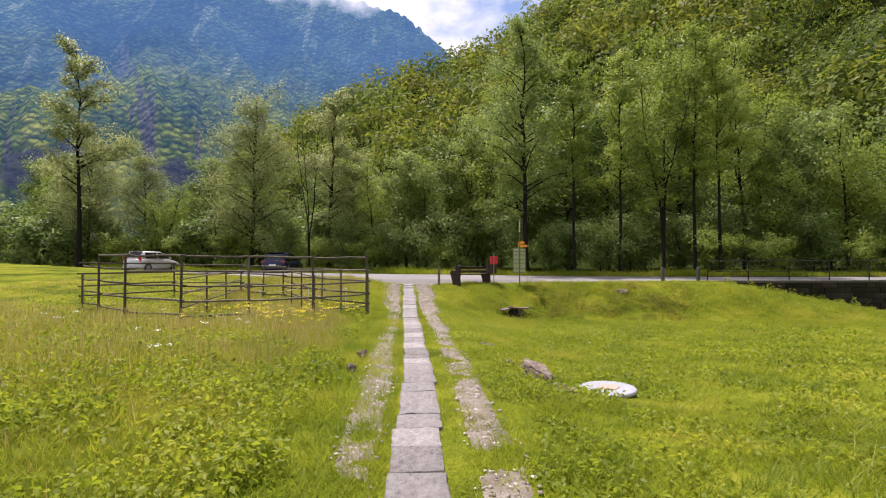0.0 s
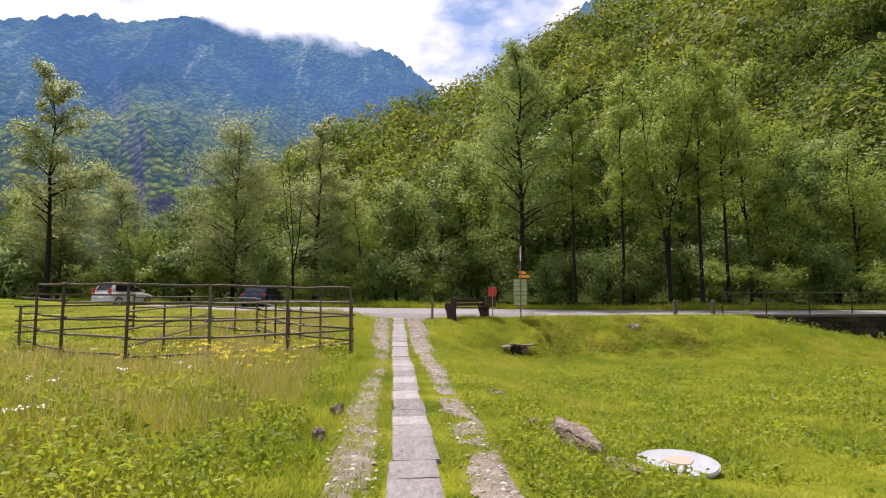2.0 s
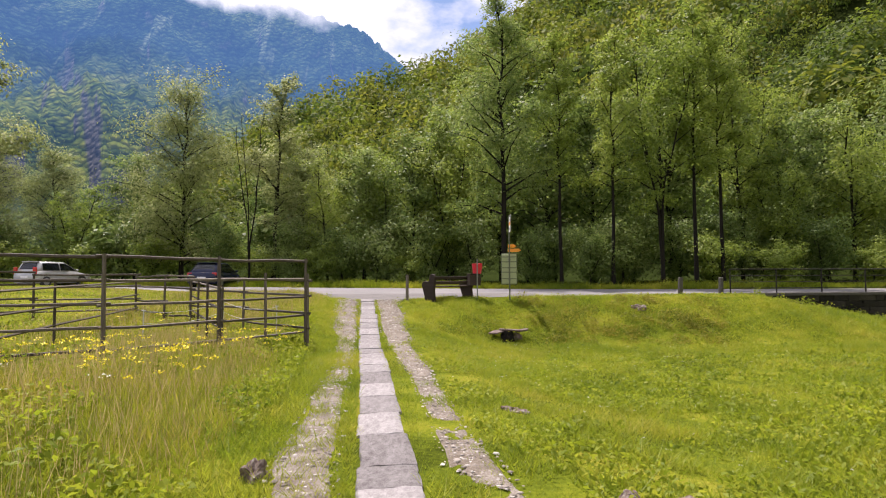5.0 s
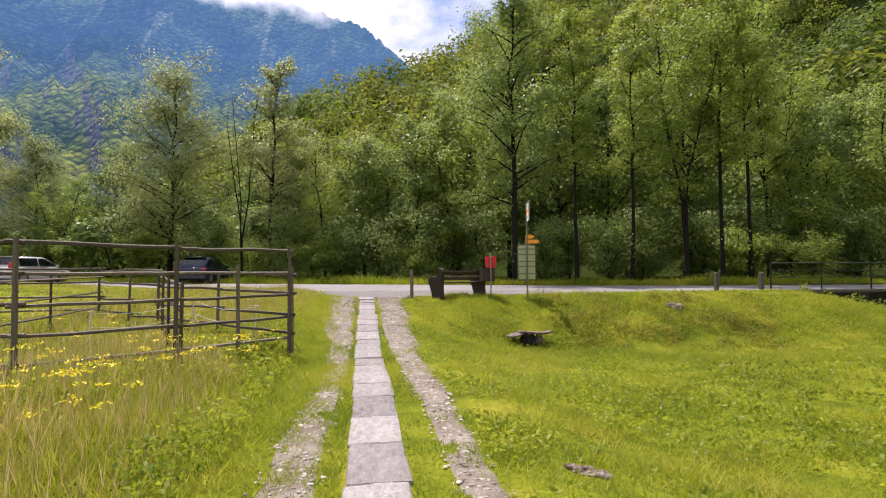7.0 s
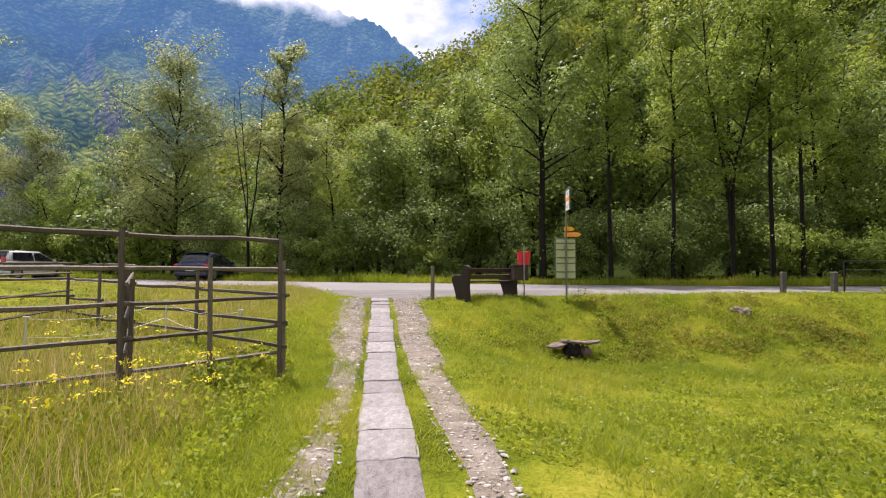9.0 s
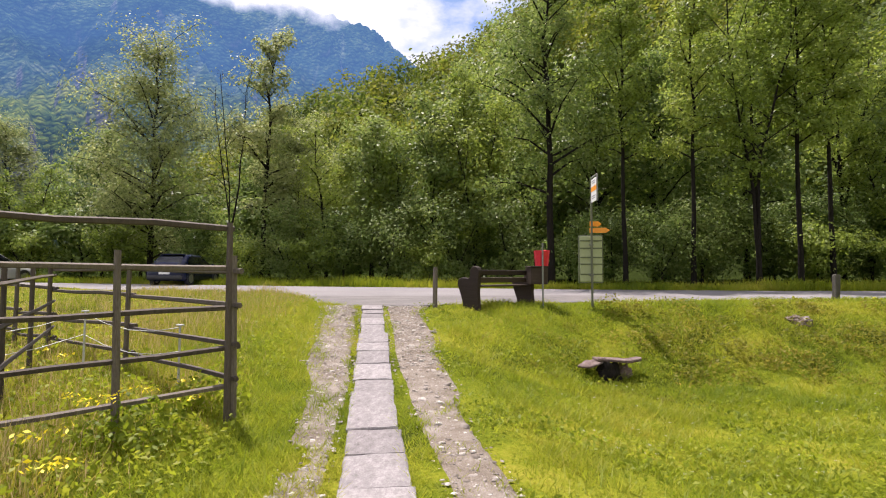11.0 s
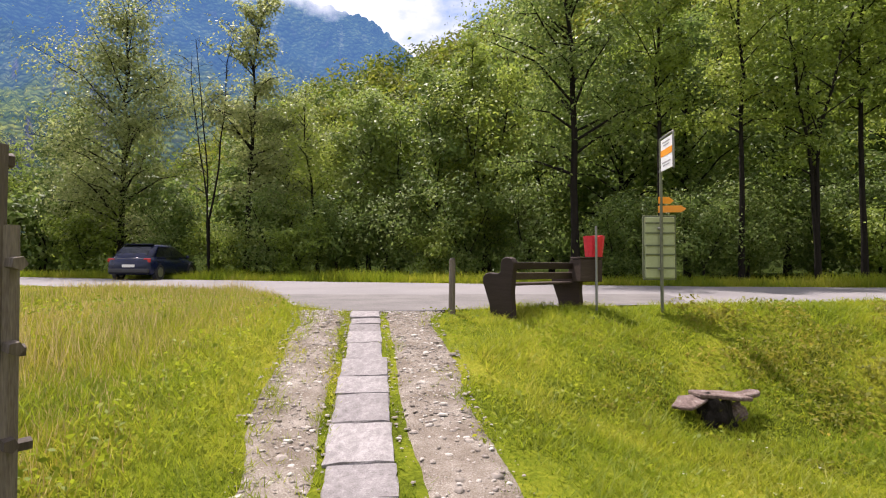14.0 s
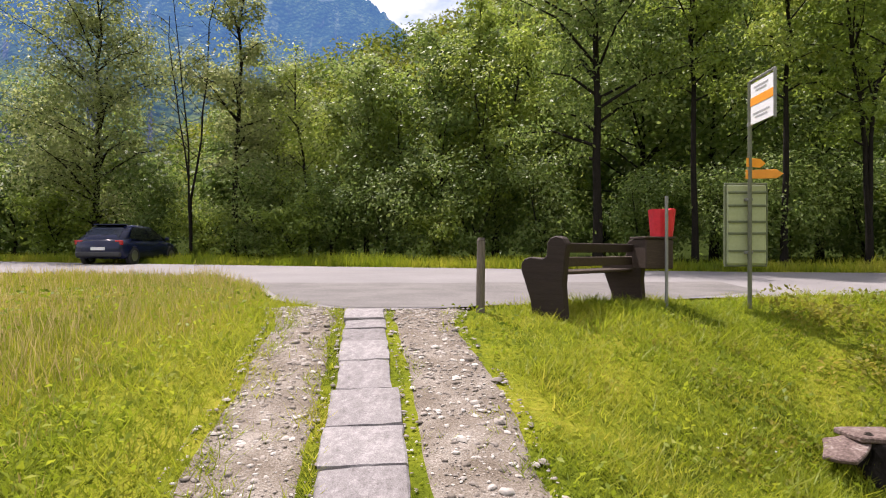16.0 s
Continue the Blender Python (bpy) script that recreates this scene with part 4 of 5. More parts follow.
bollard = thing("wooden_bollard", pose(-0.19, 25.0, on_ground(-0.19, 25.0)), "thin weathered wooden bollard post beside the path's mouth", "bollard")
part("shaft", rod((0, 0, -0.2), (0.01, 0, 0.86), 0.055, 0.05, 10), M_WOODGREY, bollard)
part("cap", rod((0.01, 0, 0.86), (0.01, 0, 0.895), 0.052, 0.035, 10), M_WOODGREY, bollard)

bin_ob = thing("litter_bin", pose(2.36, 25.5, on_ground(2.36, 25.5), 0, 0, 10), "red litter bag and brown wooden box on a thin steel post", "bin")
part("post", rod((0, 0, -0.2), (0, 0, 1.49), 0.022, None, 8), M_METAL, bin_ob)
bm = bmesh.new()
bmesh.ops.create_cone(bm, cap_ends=True, segments=10, radius1=0.15, radius2=0.20, depth=0.38, matrix=Matrix.Translation((0.05, 0.17, 1.13)) @ Matrix.Diagonal((1, 0.7, 1, 1)))
for v in bm.verts:
    v.co += Vector((random.uniform(-0.012, 0.012), random.uniform(-0.012, 0.012), random.uniform(-0.012, 0.012)))
part("red_bag", bm, M_RED, bin_ob, "crumpled red plastic bag")
part("box", box((0.42, 0.34, 0.40), (-0.05, 0.24, 0.72), 0.015), M_BENCH, bin_ob, "dark brown wooden bin box")
part("box_lid", box((0.46, 0.38, 0.03), (-0.05, 0.24, 0.937), 0.006), M_BENCH, bin_ob)

stop = thing("bus_stop_sign", pose(3.57, 25.6, on_ground(3.57, 25.6), 0, 0, 0), "bus stop pole with white and orange sign and orange pointers", "sign")
part("pole", rod((0, 0, -0.3), (0, 0, 3.06), 0.028, None, 10), M_POLE, stop)
fl = part("sign_frame", rod((0, 0, 2.46), (0, 0, 2.51), 0.034, None, 8), M_METAL, stop)
FLAG = Matrix.Rotation(radians(-96), 4, "Z")


def flag(size, at, bevel=0.0, off=0.0):
    bm = box(size, (at[0], off, at[1]), bevel)
    bmesh.ops.transform(bm, matrix=FLAG, verts=bm.verts)
    return bm


bm = box((0.62, 0.035, 0.03), (0.31, 0, 3.06), 0.008)
box((0.03, 0.035, 0.62), (0.61, 0, 2.75), 0.008, bm=bm)
bmesh.ops.transform(bm, matrix=FLAG, verts=bm.verts)
part("sign_hoop", bm, M_METAL, stop, "bent steel hoop")
part("sign_plate", flag((0.54, 0.02, 0.54), (0.315, 2.74)), M_SIGNWHITE, stop, "white sign plate")
for off in (-0.012, 0.012):
    part("orange_band", flag((0.54, 0.004, 0.11), (0.315, 2.77), off=off), M_ORANGE, stop, "orange band")
    for z, w in ((2.95, 0.34), (2.90, 0.26), (2.60, 0.40), (2.55, 0.3)):
        part("print_bar", flag((w, 0.003, 0.02), (0.30, z), off=off), M_BARS, stop)


def pointer(z, a, ln):
    bm = extrude([(-0.05, -0.06), (ln - 0.09, -0.06), (ln, 0), (ln - 0.09, 0.06), (-0.05, 0.06)], 0.02, 0.003)
    bmesh.ops.transform(bm, matrix=Matrix.Translation((0, 0, z)) @ Matrix.Rotation(radians(a), 4, "Z"), verts=bm.verts)
    return part("pointer", bm, M_ORANGE, stop, "orange pointer sign")


pointer(1.97, 14, 0.27)
pointer(1.81, -14, 0.42)

board = thing("timetable_board", pose(3.57, 25.66, on_ground(3.57, 25.6) + 0.05, 0, 0, -4), "pale green timetable case seen from behind, on the sign pole", "board")
part("panel", box((0.54, 0.06, 1.10), (0, 0.03, 1.08), 0.02), M_BOARD, board)
bm = box((0.58, 0.05, 0.03), (0, 0.04, 1.64), 0.008)
box((0.58, 0.05, 0.03), (0, 0.04, 0.52), 0.008, bm=bm)
for x in (-0.28, 0.28):
    box((0.03, 0.05, 1.09), (x, 0.04, 1.08), 0.008, bm=bm)
part("frame", bm, M_BOARDEDGE, board)
for z in (1.52, 1.34, 1.12, 0.96, 0.72):
    part("crossbar", box((0.52, 0.02, 0.03), (0, -0.008, z), 0.003), M_BOARDEDGE, board)
for z in (1.42, 0.7):
    part("bracket", box((0.09, 0.075, 0.04), (0, -0.035, z), 0.006), M_METAL, board)


# ---- rocks, stump, disc ----
def lump(size, seed, cuts=3, rough=0.25, flat=0.6):
    bm = bmesh.new()
    bmesh.ops.create_icosphere(bm, subdivisions=cuts, radius=1)
    off = Vector((seed * 3.7, seed * 1.3, 0))
    for v in bm.verts:
        n = noise.noise(v.co * 1.3 + off) * rough * 1.6 + noise.noise(v.co * 3.5 + off) * rough * 0.6
        v.co *= 1 + n
        v.co.z = max(v.co.z, -0.5) if v.co.z < 0 else v.co.z * flat
        v.co = Vector((v.co.x * size[0] / 2, v.co.y * size[1] / 2, v.co.z * size[2]))
    return bm


def rock(x, y, size, turn, seed, label):
    ob = part("rock", lump(size, seed, 4, 0.42), M_ROCK)
    ob.matrix_basis = pose(x, y, on_ground(x, y, -0.02), 0, 0, turn)
    return tagged(ob, label, "rock")


def boulder():
    """A long wedge, high and broad at one end, with flat faces split off its top."""
    bm = lump((0.36, 1.24, 0.32), 1, 4, 0.22, 0.8)
    for v in bm.verts:
        u = (v.co.y / 0.68 + 1) / 2
        top = 0.10 + 0.16 * u + 0.05 * noise.noise(v.co * 5) + 0.35 * v.co.x * (u - 0.3)
        v.co.z = min(v.co.z, top)
        v.co.x = v.co.x * (0.6 + 0.5 * u) + 0.03 * noise.noise(v.co * 7)
    ob = part("rock", bm, M_ROCK)
    ob.matrix_basis = pose(1.44, 8.5, on_ground(1.44, 8.5, 0.0), 0, 0, 13)
    return tagged(ob, "long brown lichen-spotted boulder low in the grass", "rock")


boulder()
rock(1.66, 7.72, (0.34, 0.46, 0.13), 25, 2, "flat grey rock beside the boulder in the grass")
rock(1.13, 9.2, (0.24, 0.20, 0.2), 50, 3, "small grey rock beside the boulder")
rock(-1.45, 9.85, (0.22, 0.19, 0.24), 0, 4, "small grey rock in the grass by the track")
rock(-1.39, 8.35, (0.14, 0.26, 0.26), 20, 5, "narrow grey stone standing in the grass")
rock(11.6, 14.0, (0.5, 0.4, 0.4), 20, 6, "reddish-brown rock in the meadow")
rock(0.92, 12.2, (0.34, 0.17, 0.11), -25, 7, "flat pale stone lying in the grass")
rock(8.1, 24.9, (0.55, 0.4, 0.2), 5, 8, "reddish flat rock on the grassy bank")

M_DISC = material("whitewashed_concrete", [(0.3, (0.19, 0.20, 0.215)), (0.55, (0.27, 0.28, 0.30)), (0.75, (0.34, 0.35, 0.365))], 5, 0.7, 0.3, fine=9, dist=0.006, spec=0.3)
M_DISCMID = material("rusty_pink_centre", [(0.3, (0.32, 0.20, 0.15)), (0.7, (0.42, 0.28, 0.22))], 8, 0.7, 0.3, fine=5, dist=0.004)
disc = thing("well_cover", pose(2.43, 8.2, on_ground(2.43, 8.2, 0.035), 2, -2, 0), "round white concrete well cover with rusty centre in the grass", "well cover")
bm = bmesh.new()
bmesh.ops.create_cone(bm, cap_ends=True, segments=48, radius1=0.43, radius2=0.43, depth=0.05)
bmesh.ops.bevel(bm, geom=[e for e in bm.edges if abs(e.verts[0].co.z - e.verts[1].co.z) < 0.01], offset=0.012, segments=2, affect="EDGES")
part("plate", bm, M_DISC, disc)
bm = bmesh.new()
bmesh.ops.create_cone(bm, cap_ends=True, segments=20, radius1=0.15, radius2=0.145, depth=0.012, matrix=Matrix.Translation((0.05, 0.02, 0.03)))
for v in bm.verts:
    v.co.x *= 1 + 0.2 * noise.noise(v.co * 9)
part("centre_plate", bm, M_DISCMID, disc, "rusty pink centre plate")
part("collar", rod((0, 0, -0.2), (0, 0, -0.026), 0.34, None, 32), M_ROCK, disc)

M_REDROCK = material("reddish_slab", [(0.36, (0.042, 0.027, 0.022)), (0.48, (0.105, 0.068, 0.056)), (0.56, (0.155, 0.112, 0.096)), (0.68, (0.29, 0.26, 0.23))], 6, 0.9, 0.9, fine=7, dist=0.02)
stump = thing("stone_table", pose(2.92, 22.9, on_ground(2.92, 22.9, -0.03), 0, 0, 0) @ Matrix.Scale(0.92, 4), "low dark stump carrying broken reddish stone slabs in the grass", "stump")
bm = lump((0.46, 0.38, 0.40), 11, 4, 0.30, 0.85)
bmesh.ops.translate(bm, verts=bm.verts, vec=(0.02, -0.06, 0))
part("stump", bm, M_BARK, stump)
bm = lump((0.34, 0.30, 0.30), 12, 3, 0.35, 0.85)
bmesh.ops.translate(bm, verts=bm.verts, vec=(0.40, 0.16, 0))
part("prop_stone", bm, M_REDROCK, stump, "rough reddish prop stone")


def broken_slab(n, sx, sy, th, seed):
    r = random.Random(seed)
    pts = []
    for k in range(n):
        a, q = 6.283 * (k + r.uniform(-0.3, 0.3)) / n, r.uniform(0.62, 1.12)
        pts.append((sx / 2 * q * math.cos(a), sy / 2 * q * math.sin(a)))
    bm = extrude([(x, y) for x, y in pts], th, 0.012)
    bmesh.ops.rotate(bm, verts=bm.verts, matrix=Matrix.Rotation(radians(90), 3, "X"))
    return bm


for x, y, sx, sy, a, tl, z, th in ((-0.34, -0.12, 0.70, 0.44, 24, 6, 0.285, 0.045), (0.10, 0.04, 0.88, 0.66, -12, -3, 0.335, 0.055), (0.56, 0.16, 0.52, 0.24, 14, 5, 0.31, 0.06)):
    p = part("slab", broken_slab(11, sx, sy, th, 21 + a), M_REDROCK, stump)
    p.matrix_basis = pose(x, y, z, tl, -tl, a)



# ---- clouds over the mountain ----
def cloud_material():
    m = bpy.data.materials.new("cloud_bank")
    m.use_nodes = True
    n, l = m.node_tree.nodes, m.node_tree.links
    n.clear()
    co, no, ra = n.new("ShaderNodeTexCoord"), n.new("ShaderNodeTexNoise"), n.new("ShaderNodeValToRGB")
    sep, mr, mul = n.new("ShaderNodeSeparateXYZ"), n.new("ShaderNodeMapRange"), n.new("ShaderNodeMath")
    no.inputs["Scale"].default_value, no.inputs["Detail"].default_value, no.inputs["Roughness"].default_value = 0.0028, 9, 0.6
    l.new(co.outputs["Object"], no.inputs["Vector"])
    l.new(co.outputs["Object"], sep.inputs[0])
    mr.inputs["From Min"].default_value, mr.inputs["From Max"].default_value = 850, 1050
    mr.inputs["To Min"].default_value, mr.inputs["To Max"].default_value = -0.34, 0.46
    l.new(sep.outputs["Z"], mr.inputs["Value"])
    side, both = n.new("ShaderNodeMapRange"), n.new("ShaderNodeMath")
    side.inputs["From Min"].default_value, side.inputs["From Max"].default_value = -120, 240
    side.inputs["To Min"].default_value, side.inputs["To Max"].default_value = 0, -0.9
    l.new(sep.outputs["X"], side.inputs["Value"])
    l.new(side.outputs["Result"], both.inputs[0]), l.new(mr.outputs["Result"], both.inputs[1])
    mul.operation = "ADD"
    l.new(no.outputs["Fac"], mul.inputs[0]), l.new(both.outputs["Value"], mul.inputs[1])
    ra.color_ramp.elements[0].position, ra.color_ramp.elements[1].position = 0.40, 0.62
    l.new(mul.outputs["Value"], ra.inputs["Fac"])
    em, tr, mx, out = n.new("ShaderNodeEmission"), n.new("ShaderNodeBsdfTransparent"), n.new("ShaderNodeMixShader"), n.new("ShaderNodeOutputMaterial")
    cr = n.new("ShaderNodeValToRGB")
    cr.color_ramp.elements[0].position, cr.color_ramp.elements[0].color = 0.35, (0.50, 0.62, 0.82, 1)
    cr.color_ramp.elements[1].position, cr.color_ramp.elements[1].color = 0.62, (1.0, 1.0, 1.0, 1)
    l.new(mul.outputs["Value"], cr.inputs["Fac"])
    l.new(cr.outputs["Color"], em.inputs["Color"])
    em.inputs["Strength"].default_value = 0.85
    l.new(ra.outputs["Color"], mx.inputs["Fac"])
    l.new(tr.outputs["BSDF"], mx.inputs[1]), l.new(em.outputs["Emission"], mx.inputs[2])
    l.new(mx.outputs["Shader"], out.inputs["Surface"])
    return m


def cloud_sheet():
    bs, zs = np.radians(np.linspace(-46, 8, 40)), np.linspace(700, 1500, 10)
    gb, gz = np.meshgrid(bs, zs)
    v = np.stack([(1950 * np.sin(gb)).ravel(), (1950 * np.cos(gb)).ravel(), gz.ravel()], 1)
    i = (np.arange(9)[:, None] * 40 + np.arange(39)[None]).ravel()
    return mesh_np("cloud", v, np.stack([i, i + 1, i + 41, i + 40], 1), cloud_material(), True)


cloud = tagged(new("backdrop_cloud", cloud_sheet()), "white cloud bank hanging on the mountain top", "cloud", kind="structure")
cloud.visible_shadow = False


# ---- retaining wall, railing and granite posts ----
M_GRANITE = material("granite_post", [(0.3, (0.055, 0.050, 0.042)), (0.6, (0.095, 0.088, 0.074)), (0.8, (0.15, 0.138, 0.118))], 7, 0.9, 0.6, fine=8, dist=0.01, spec=0.15)
rw = random.Random(15)
wall = thing("wall_retaining", pose(0, 0, 0), "dry-laid stone retaining wall below the road, shade put into its colour", "wall", kind="structure")


def wall_y(x):
    return float(road_edge(x, ROAD_NEAR)) - 0.28


bm = bmesh.new()
xs = [13.2 + 0.8 * k for k in range(46)]
for a, b in zip(xs, xs[1:]):
    vs = [bm.verts.new((x, wall_y(x) + o, z)) for x in (a, b) for o in (0.06, 0.5) for z in (-1.6, 0.50)]
    for q in ((0, 1, 5, 4), (1, 3, 7, 5), (3, 2, 6, 7), (2, 0, 4, 6)):
        bm.faces.new([vs[i] for i in q])
part("core", bm, M_WALLSTONE_SHADE, wall)
stone_meshes = []
for k in range(5):
    bm = box((1, 1, 1), (0, 0, 0), 0.06)
    for v in bm.verts:
        v.co += Vector((rw.uniform(-0.04, 0.04), rw.uniform(-0.05, 0.05), rw.uniform(-0.05, 0.05)))
    me = bpy.data.meshes.new("stone")
    bm.to_mesh(me)
    bm.free()
    me.materials.append(M_WALLSTONE_SHADE)
    stone_meshes.append(me)
for row in range(7):
    x = 13.15 + rw.uniform(0, 0.3)
    while x < 34:
        ln = rw.uniform(0.4, 0.85)
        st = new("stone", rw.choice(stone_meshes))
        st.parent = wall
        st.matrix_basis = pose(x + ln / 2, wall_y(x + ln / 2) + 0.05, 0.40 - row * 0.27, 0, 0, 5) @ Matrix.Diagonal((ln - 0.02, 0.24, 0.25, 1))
        x += ln
bm = bmesh.new()
for a, b in zip(xs, xs[1:]):
    box((0.79, 0.62, 0.12), ((a + b) / 2, wall_y((a + b) / 2) + 0.2, 0.575), 0.015, bm=bm)
part("coping", bm, M_GRANITE, wall, "worn granite coping")

for x, y, h in ((10.85, 27.15, 0.72), (12.72, 27.4, 0.72)):
    bm = box((0.16, 0.16, h + 0.4), (0, 0, (h - 0.4) / 2), 0.03)
    for v in bm.verts:
        v.co += Vector((rw.uniform(-0.012, 0.012), rw.uniform(-0.012, 0.012), rw.uniform(-0.01, 0.01)))
    ob = part("granite_post", bm, M_GRANITE)
    ob.matrix_basis = pose(x, y, on_ground(x, y), 0, 1.5, 12)
    tagged(ob, "squat weathered granite kerb post at the road edge", "post", "granite posts")

M_RAIL = material("dark_rail_paint", [(0.3, (0.014, 0.012, 0.010)), (0.7, (0.035, 0.031, 0.026))], 9, 0.7, 0.2, fine=5, dist=0.003, spec=0.2)
railing = thing("road_railing", pose(0, 0, 0), "dark metal railing with thin bars along the road", "railing")
px = [13.4 + 2.2 * k for k in range(13)]
for x in px:
    part("post", rod((x, wall_y(x) + 0.3, 0.5), (x, wall_y(x) + 0.3, 1.66), 0.028, None, 8), M_RAIL, railing)
for a, b in zip(px, px[1:]):
    for z, r in ((1.64, 0.022), (1.36, 0.014), (1.10, 0.014), (0.84, 0.014)):
        part("bar", rod((a, wall_y(a) + 0.3, z), (b, wall_y(b) + 0.3, z), r, None, 6), M_RAIL, railing)


# ---- parked cars ----
M_GLASS = material("tinted_glass", [(0.3, (0.015, 0.02, 0.024)), (0.7, (0.03, 0.036, 0.04))], 2, 0.06, 0, spec=0.8)
M_TYRE = material("tyre_rubber", [(0.3, (0.016, 0.016, 0.016)), (0.7, (0.035, 0.034, 0.033))], 20, 0.85, 0.2, fine=4, dist=0.003)
M_RIM = material("alloy_rim", [(0.3, (0.30, 0.30, 0.31)), (0.7, (0.45, 0.45, 0.46))], 9, 0.35, 0, metal=0.9)
M_TAIL = material("red_lamp", [(0.3, (0.30, 0.012, 0.012)), (0.7, (0.45, 0.02, 0.02))], 9, 0.15, 0)
M_LAMP = material("clear_lamp", [(0.3, (0.6, 0.6, 0.6)), (0.7, (0.75, 0.75, 0.75))], 9, 0.1, 0)
M_PLATE = material("number_plate", [(0.3, (0.66, 0.66, 0.64)), (0.7, (0.74, 0.74, 0.72))], 9, 0.4, 0)
M_TRIM = material("black_trim", [(0.3, (0.018, 0.018, 0.018)), (0.7, (0.04, 0.04, 0.04))], 9, 0.6, 0)


def loft(sections):
    """Skins a row of closed outlines (lists of points) and caps the ends."""
    bm = bmesh.new()
    rings = [[bm.verts.new(p) for p in s] for s in sections]
    k = len(rings[0])
    for a, b in zip(rings, rings[1:]):
        for i in range(k):
            bm.faces.new((a[i], a[(i + 1) % k], b[(i + 1) % k], b[i]))
    bm.faces.new(rings[0][::-1])
    bm.faces.new(rings[-1])
    bmesh.ops.recalc_face_normals(bm, faces=bm.faces)
    return bm


def car(m, paint, label, ln, wd, ht, tall):
    """A hatchback; y runs from its tail (0) to its nose."""
    c = thing("car", m, label, "car", "parked cars")
    h = wd / 2
    belt = ht * 0.62

    def ring(y, half, lo, hi):
        return [(-half * 0.94, y, lo), (-half, y, lo + 0.12), (-half, y, (lo + hi) * 0.55), (-half * 0.93, y, hi), (half * 0.93, y, hi), (half, y, (lo + hi) * 0.55), (half, y, lo + 0.12), (half * 0.94, y, lo)]

    bm = loft([ring(0.0, h * 0.86, 0.36, belt * 0.86), ring(0.10, h * 0.96, 0.24, belt * 0.97), ring(0.45, h, 0.2, belt), ring(ln * 0.5, h, 0.2, belt), ring(ln * 0.68, h, 0.2, belt * 0.98), ring(ln * 0.86, h * 0.97, 0.2, belt * 0.84), ring(ln - 0.08, h * 0.88, 0.24, belt * 0.66), ring(ln, h * 0.76, 0.34, belt * 0.56)])
    part("body", bm, paint, c, smooth=True)

    def roof(y, half, z):
        return [(-half, y, belt - 0.05), (-half * 0.80, y, z - 0.05), (-half * 0.62, y, z), (half * 0.62, y, z), (half * 0.80, y, z - 0.05), (half, y, belt - 0.05)]

    y0, y1, y2, y3 = (0.14, 0.46 if tall else 0.80, ln * 0.52, ln * 0.76)
    part("cabin", loft([roof(y0, h * 0.88, belt + 0.02), roof(y1, h * 0.93, ht - 0.03), roof((y1 + y2) / 2, h * 0.95, ht), roof(y2, h * 0.95, ht - 0.02), roof(y3, h * 0.9, belt + 0.02)]), paint, c, smooth=True)

    def pane(name, pts):
        bm = bmesh.new()
        f = bm.faces.new([bm.verts.new(p) for p in pts])
        bmesh.ops.solidify(bm, geom=[f], thickness=0.012)
        part(name, bm, M_GLASS, c)

    dy = (y1 - y0) * 0.16
    pane("rear_window", [(-h * 0.70, y0 - 0.008 + dy, belt + 0.09), (h * 0.70, y0 - 0.008 + dy, belt + 0.09), (h * 0.60, y0 + (y1 - y0) * 0.88 - 0.03, ht - 0.09), (-h * 0.60, y0 + (y1 - y0) * 0.88 - 0.03, ht - 0.09)])
    pane("windscreen", [(-h * 0.72, y3 + 0.0, belt + 0.07), (h * 0.72, y3 + 0.0, belt + 0.07), (h * 0.60, y2 + 0.10, ht - 0.06), (-h * 0.60, y2 + 0.10, ht - 0.06)])
    for sgn in (-1, 1):
        for a, b, ta, tb in ((y0 + 0.32, ln * 0.40, y1 + 0.06, ln * 0.40), (ln * 0.42, y3 - 0.24, ln * 0.42, y2 - 0.02)):
            pane("side_window", [(sgn * h * 0.955, a, belt + 0.03), (sgn * h * 0.955, b, belt + 0.03), (sgn * h * 0.80, tb, ht - 0.10), (sgn * h * 0.80, ta, ht - 0.10)])
        part("tail_lamp", box((0.28, 0.07, 0.16 if not tall else 0.42), (sgn * h * 0.80, 0.06, belt * 0.86 + (0.14 if tall else 0)), 0.02), M_TAIL, c, "red tail lamp")
        part("headlamp", box((0.30, 0.16, 0.13), (sgn * h * 0.66, ln - 0.09, belt * 0.56), 0.03), M_LAMP, c, "clear headlamp")
        part("mirror", box((0.16, 0.10, 0.13), (sgn * (h + 0.06), y3 - 0.30, belt + 0.06), 0.03), paint, c)
        for y in (ln * 0.17, ln * 0.80):
            w = new("wheel")
            w.parent = c
            w.matrix_basis = pose(sgn * (h - 0.09), y, 0.31)
            part("tyre", rod((-0.10, 0, 0), (0.10, 0, 0), 0.31, None, 24), M_TYRE, w)
            part("rim", rod((-0.105, 0, 0), (0.105, 0, 0), 0.205, None, 16), M_RIM, w, "alloy rim")
            part("arch", rod((-0.075, 0, 0.01), (0.085, 0, 0.01), 0.355, None, 24), M_TRIM, w)
    part("spoiler", box((wd * 0.66, 0.16, 0.035), (0, y1 - 0.06, ht - 0.015), 0.01), paint, c)
    part("number_plate", box((0.5, 0.02, 0.11), (0, -0.006, belt * 0.62), 0.003), M_PLATE, c, "pale number plate")
    part("rear_bumper", box((wd * 0.90, 0.14, 0.20), (0, 0.03, 0.37), 0.05), M_TRIM if not tall else paint, c)
    return c


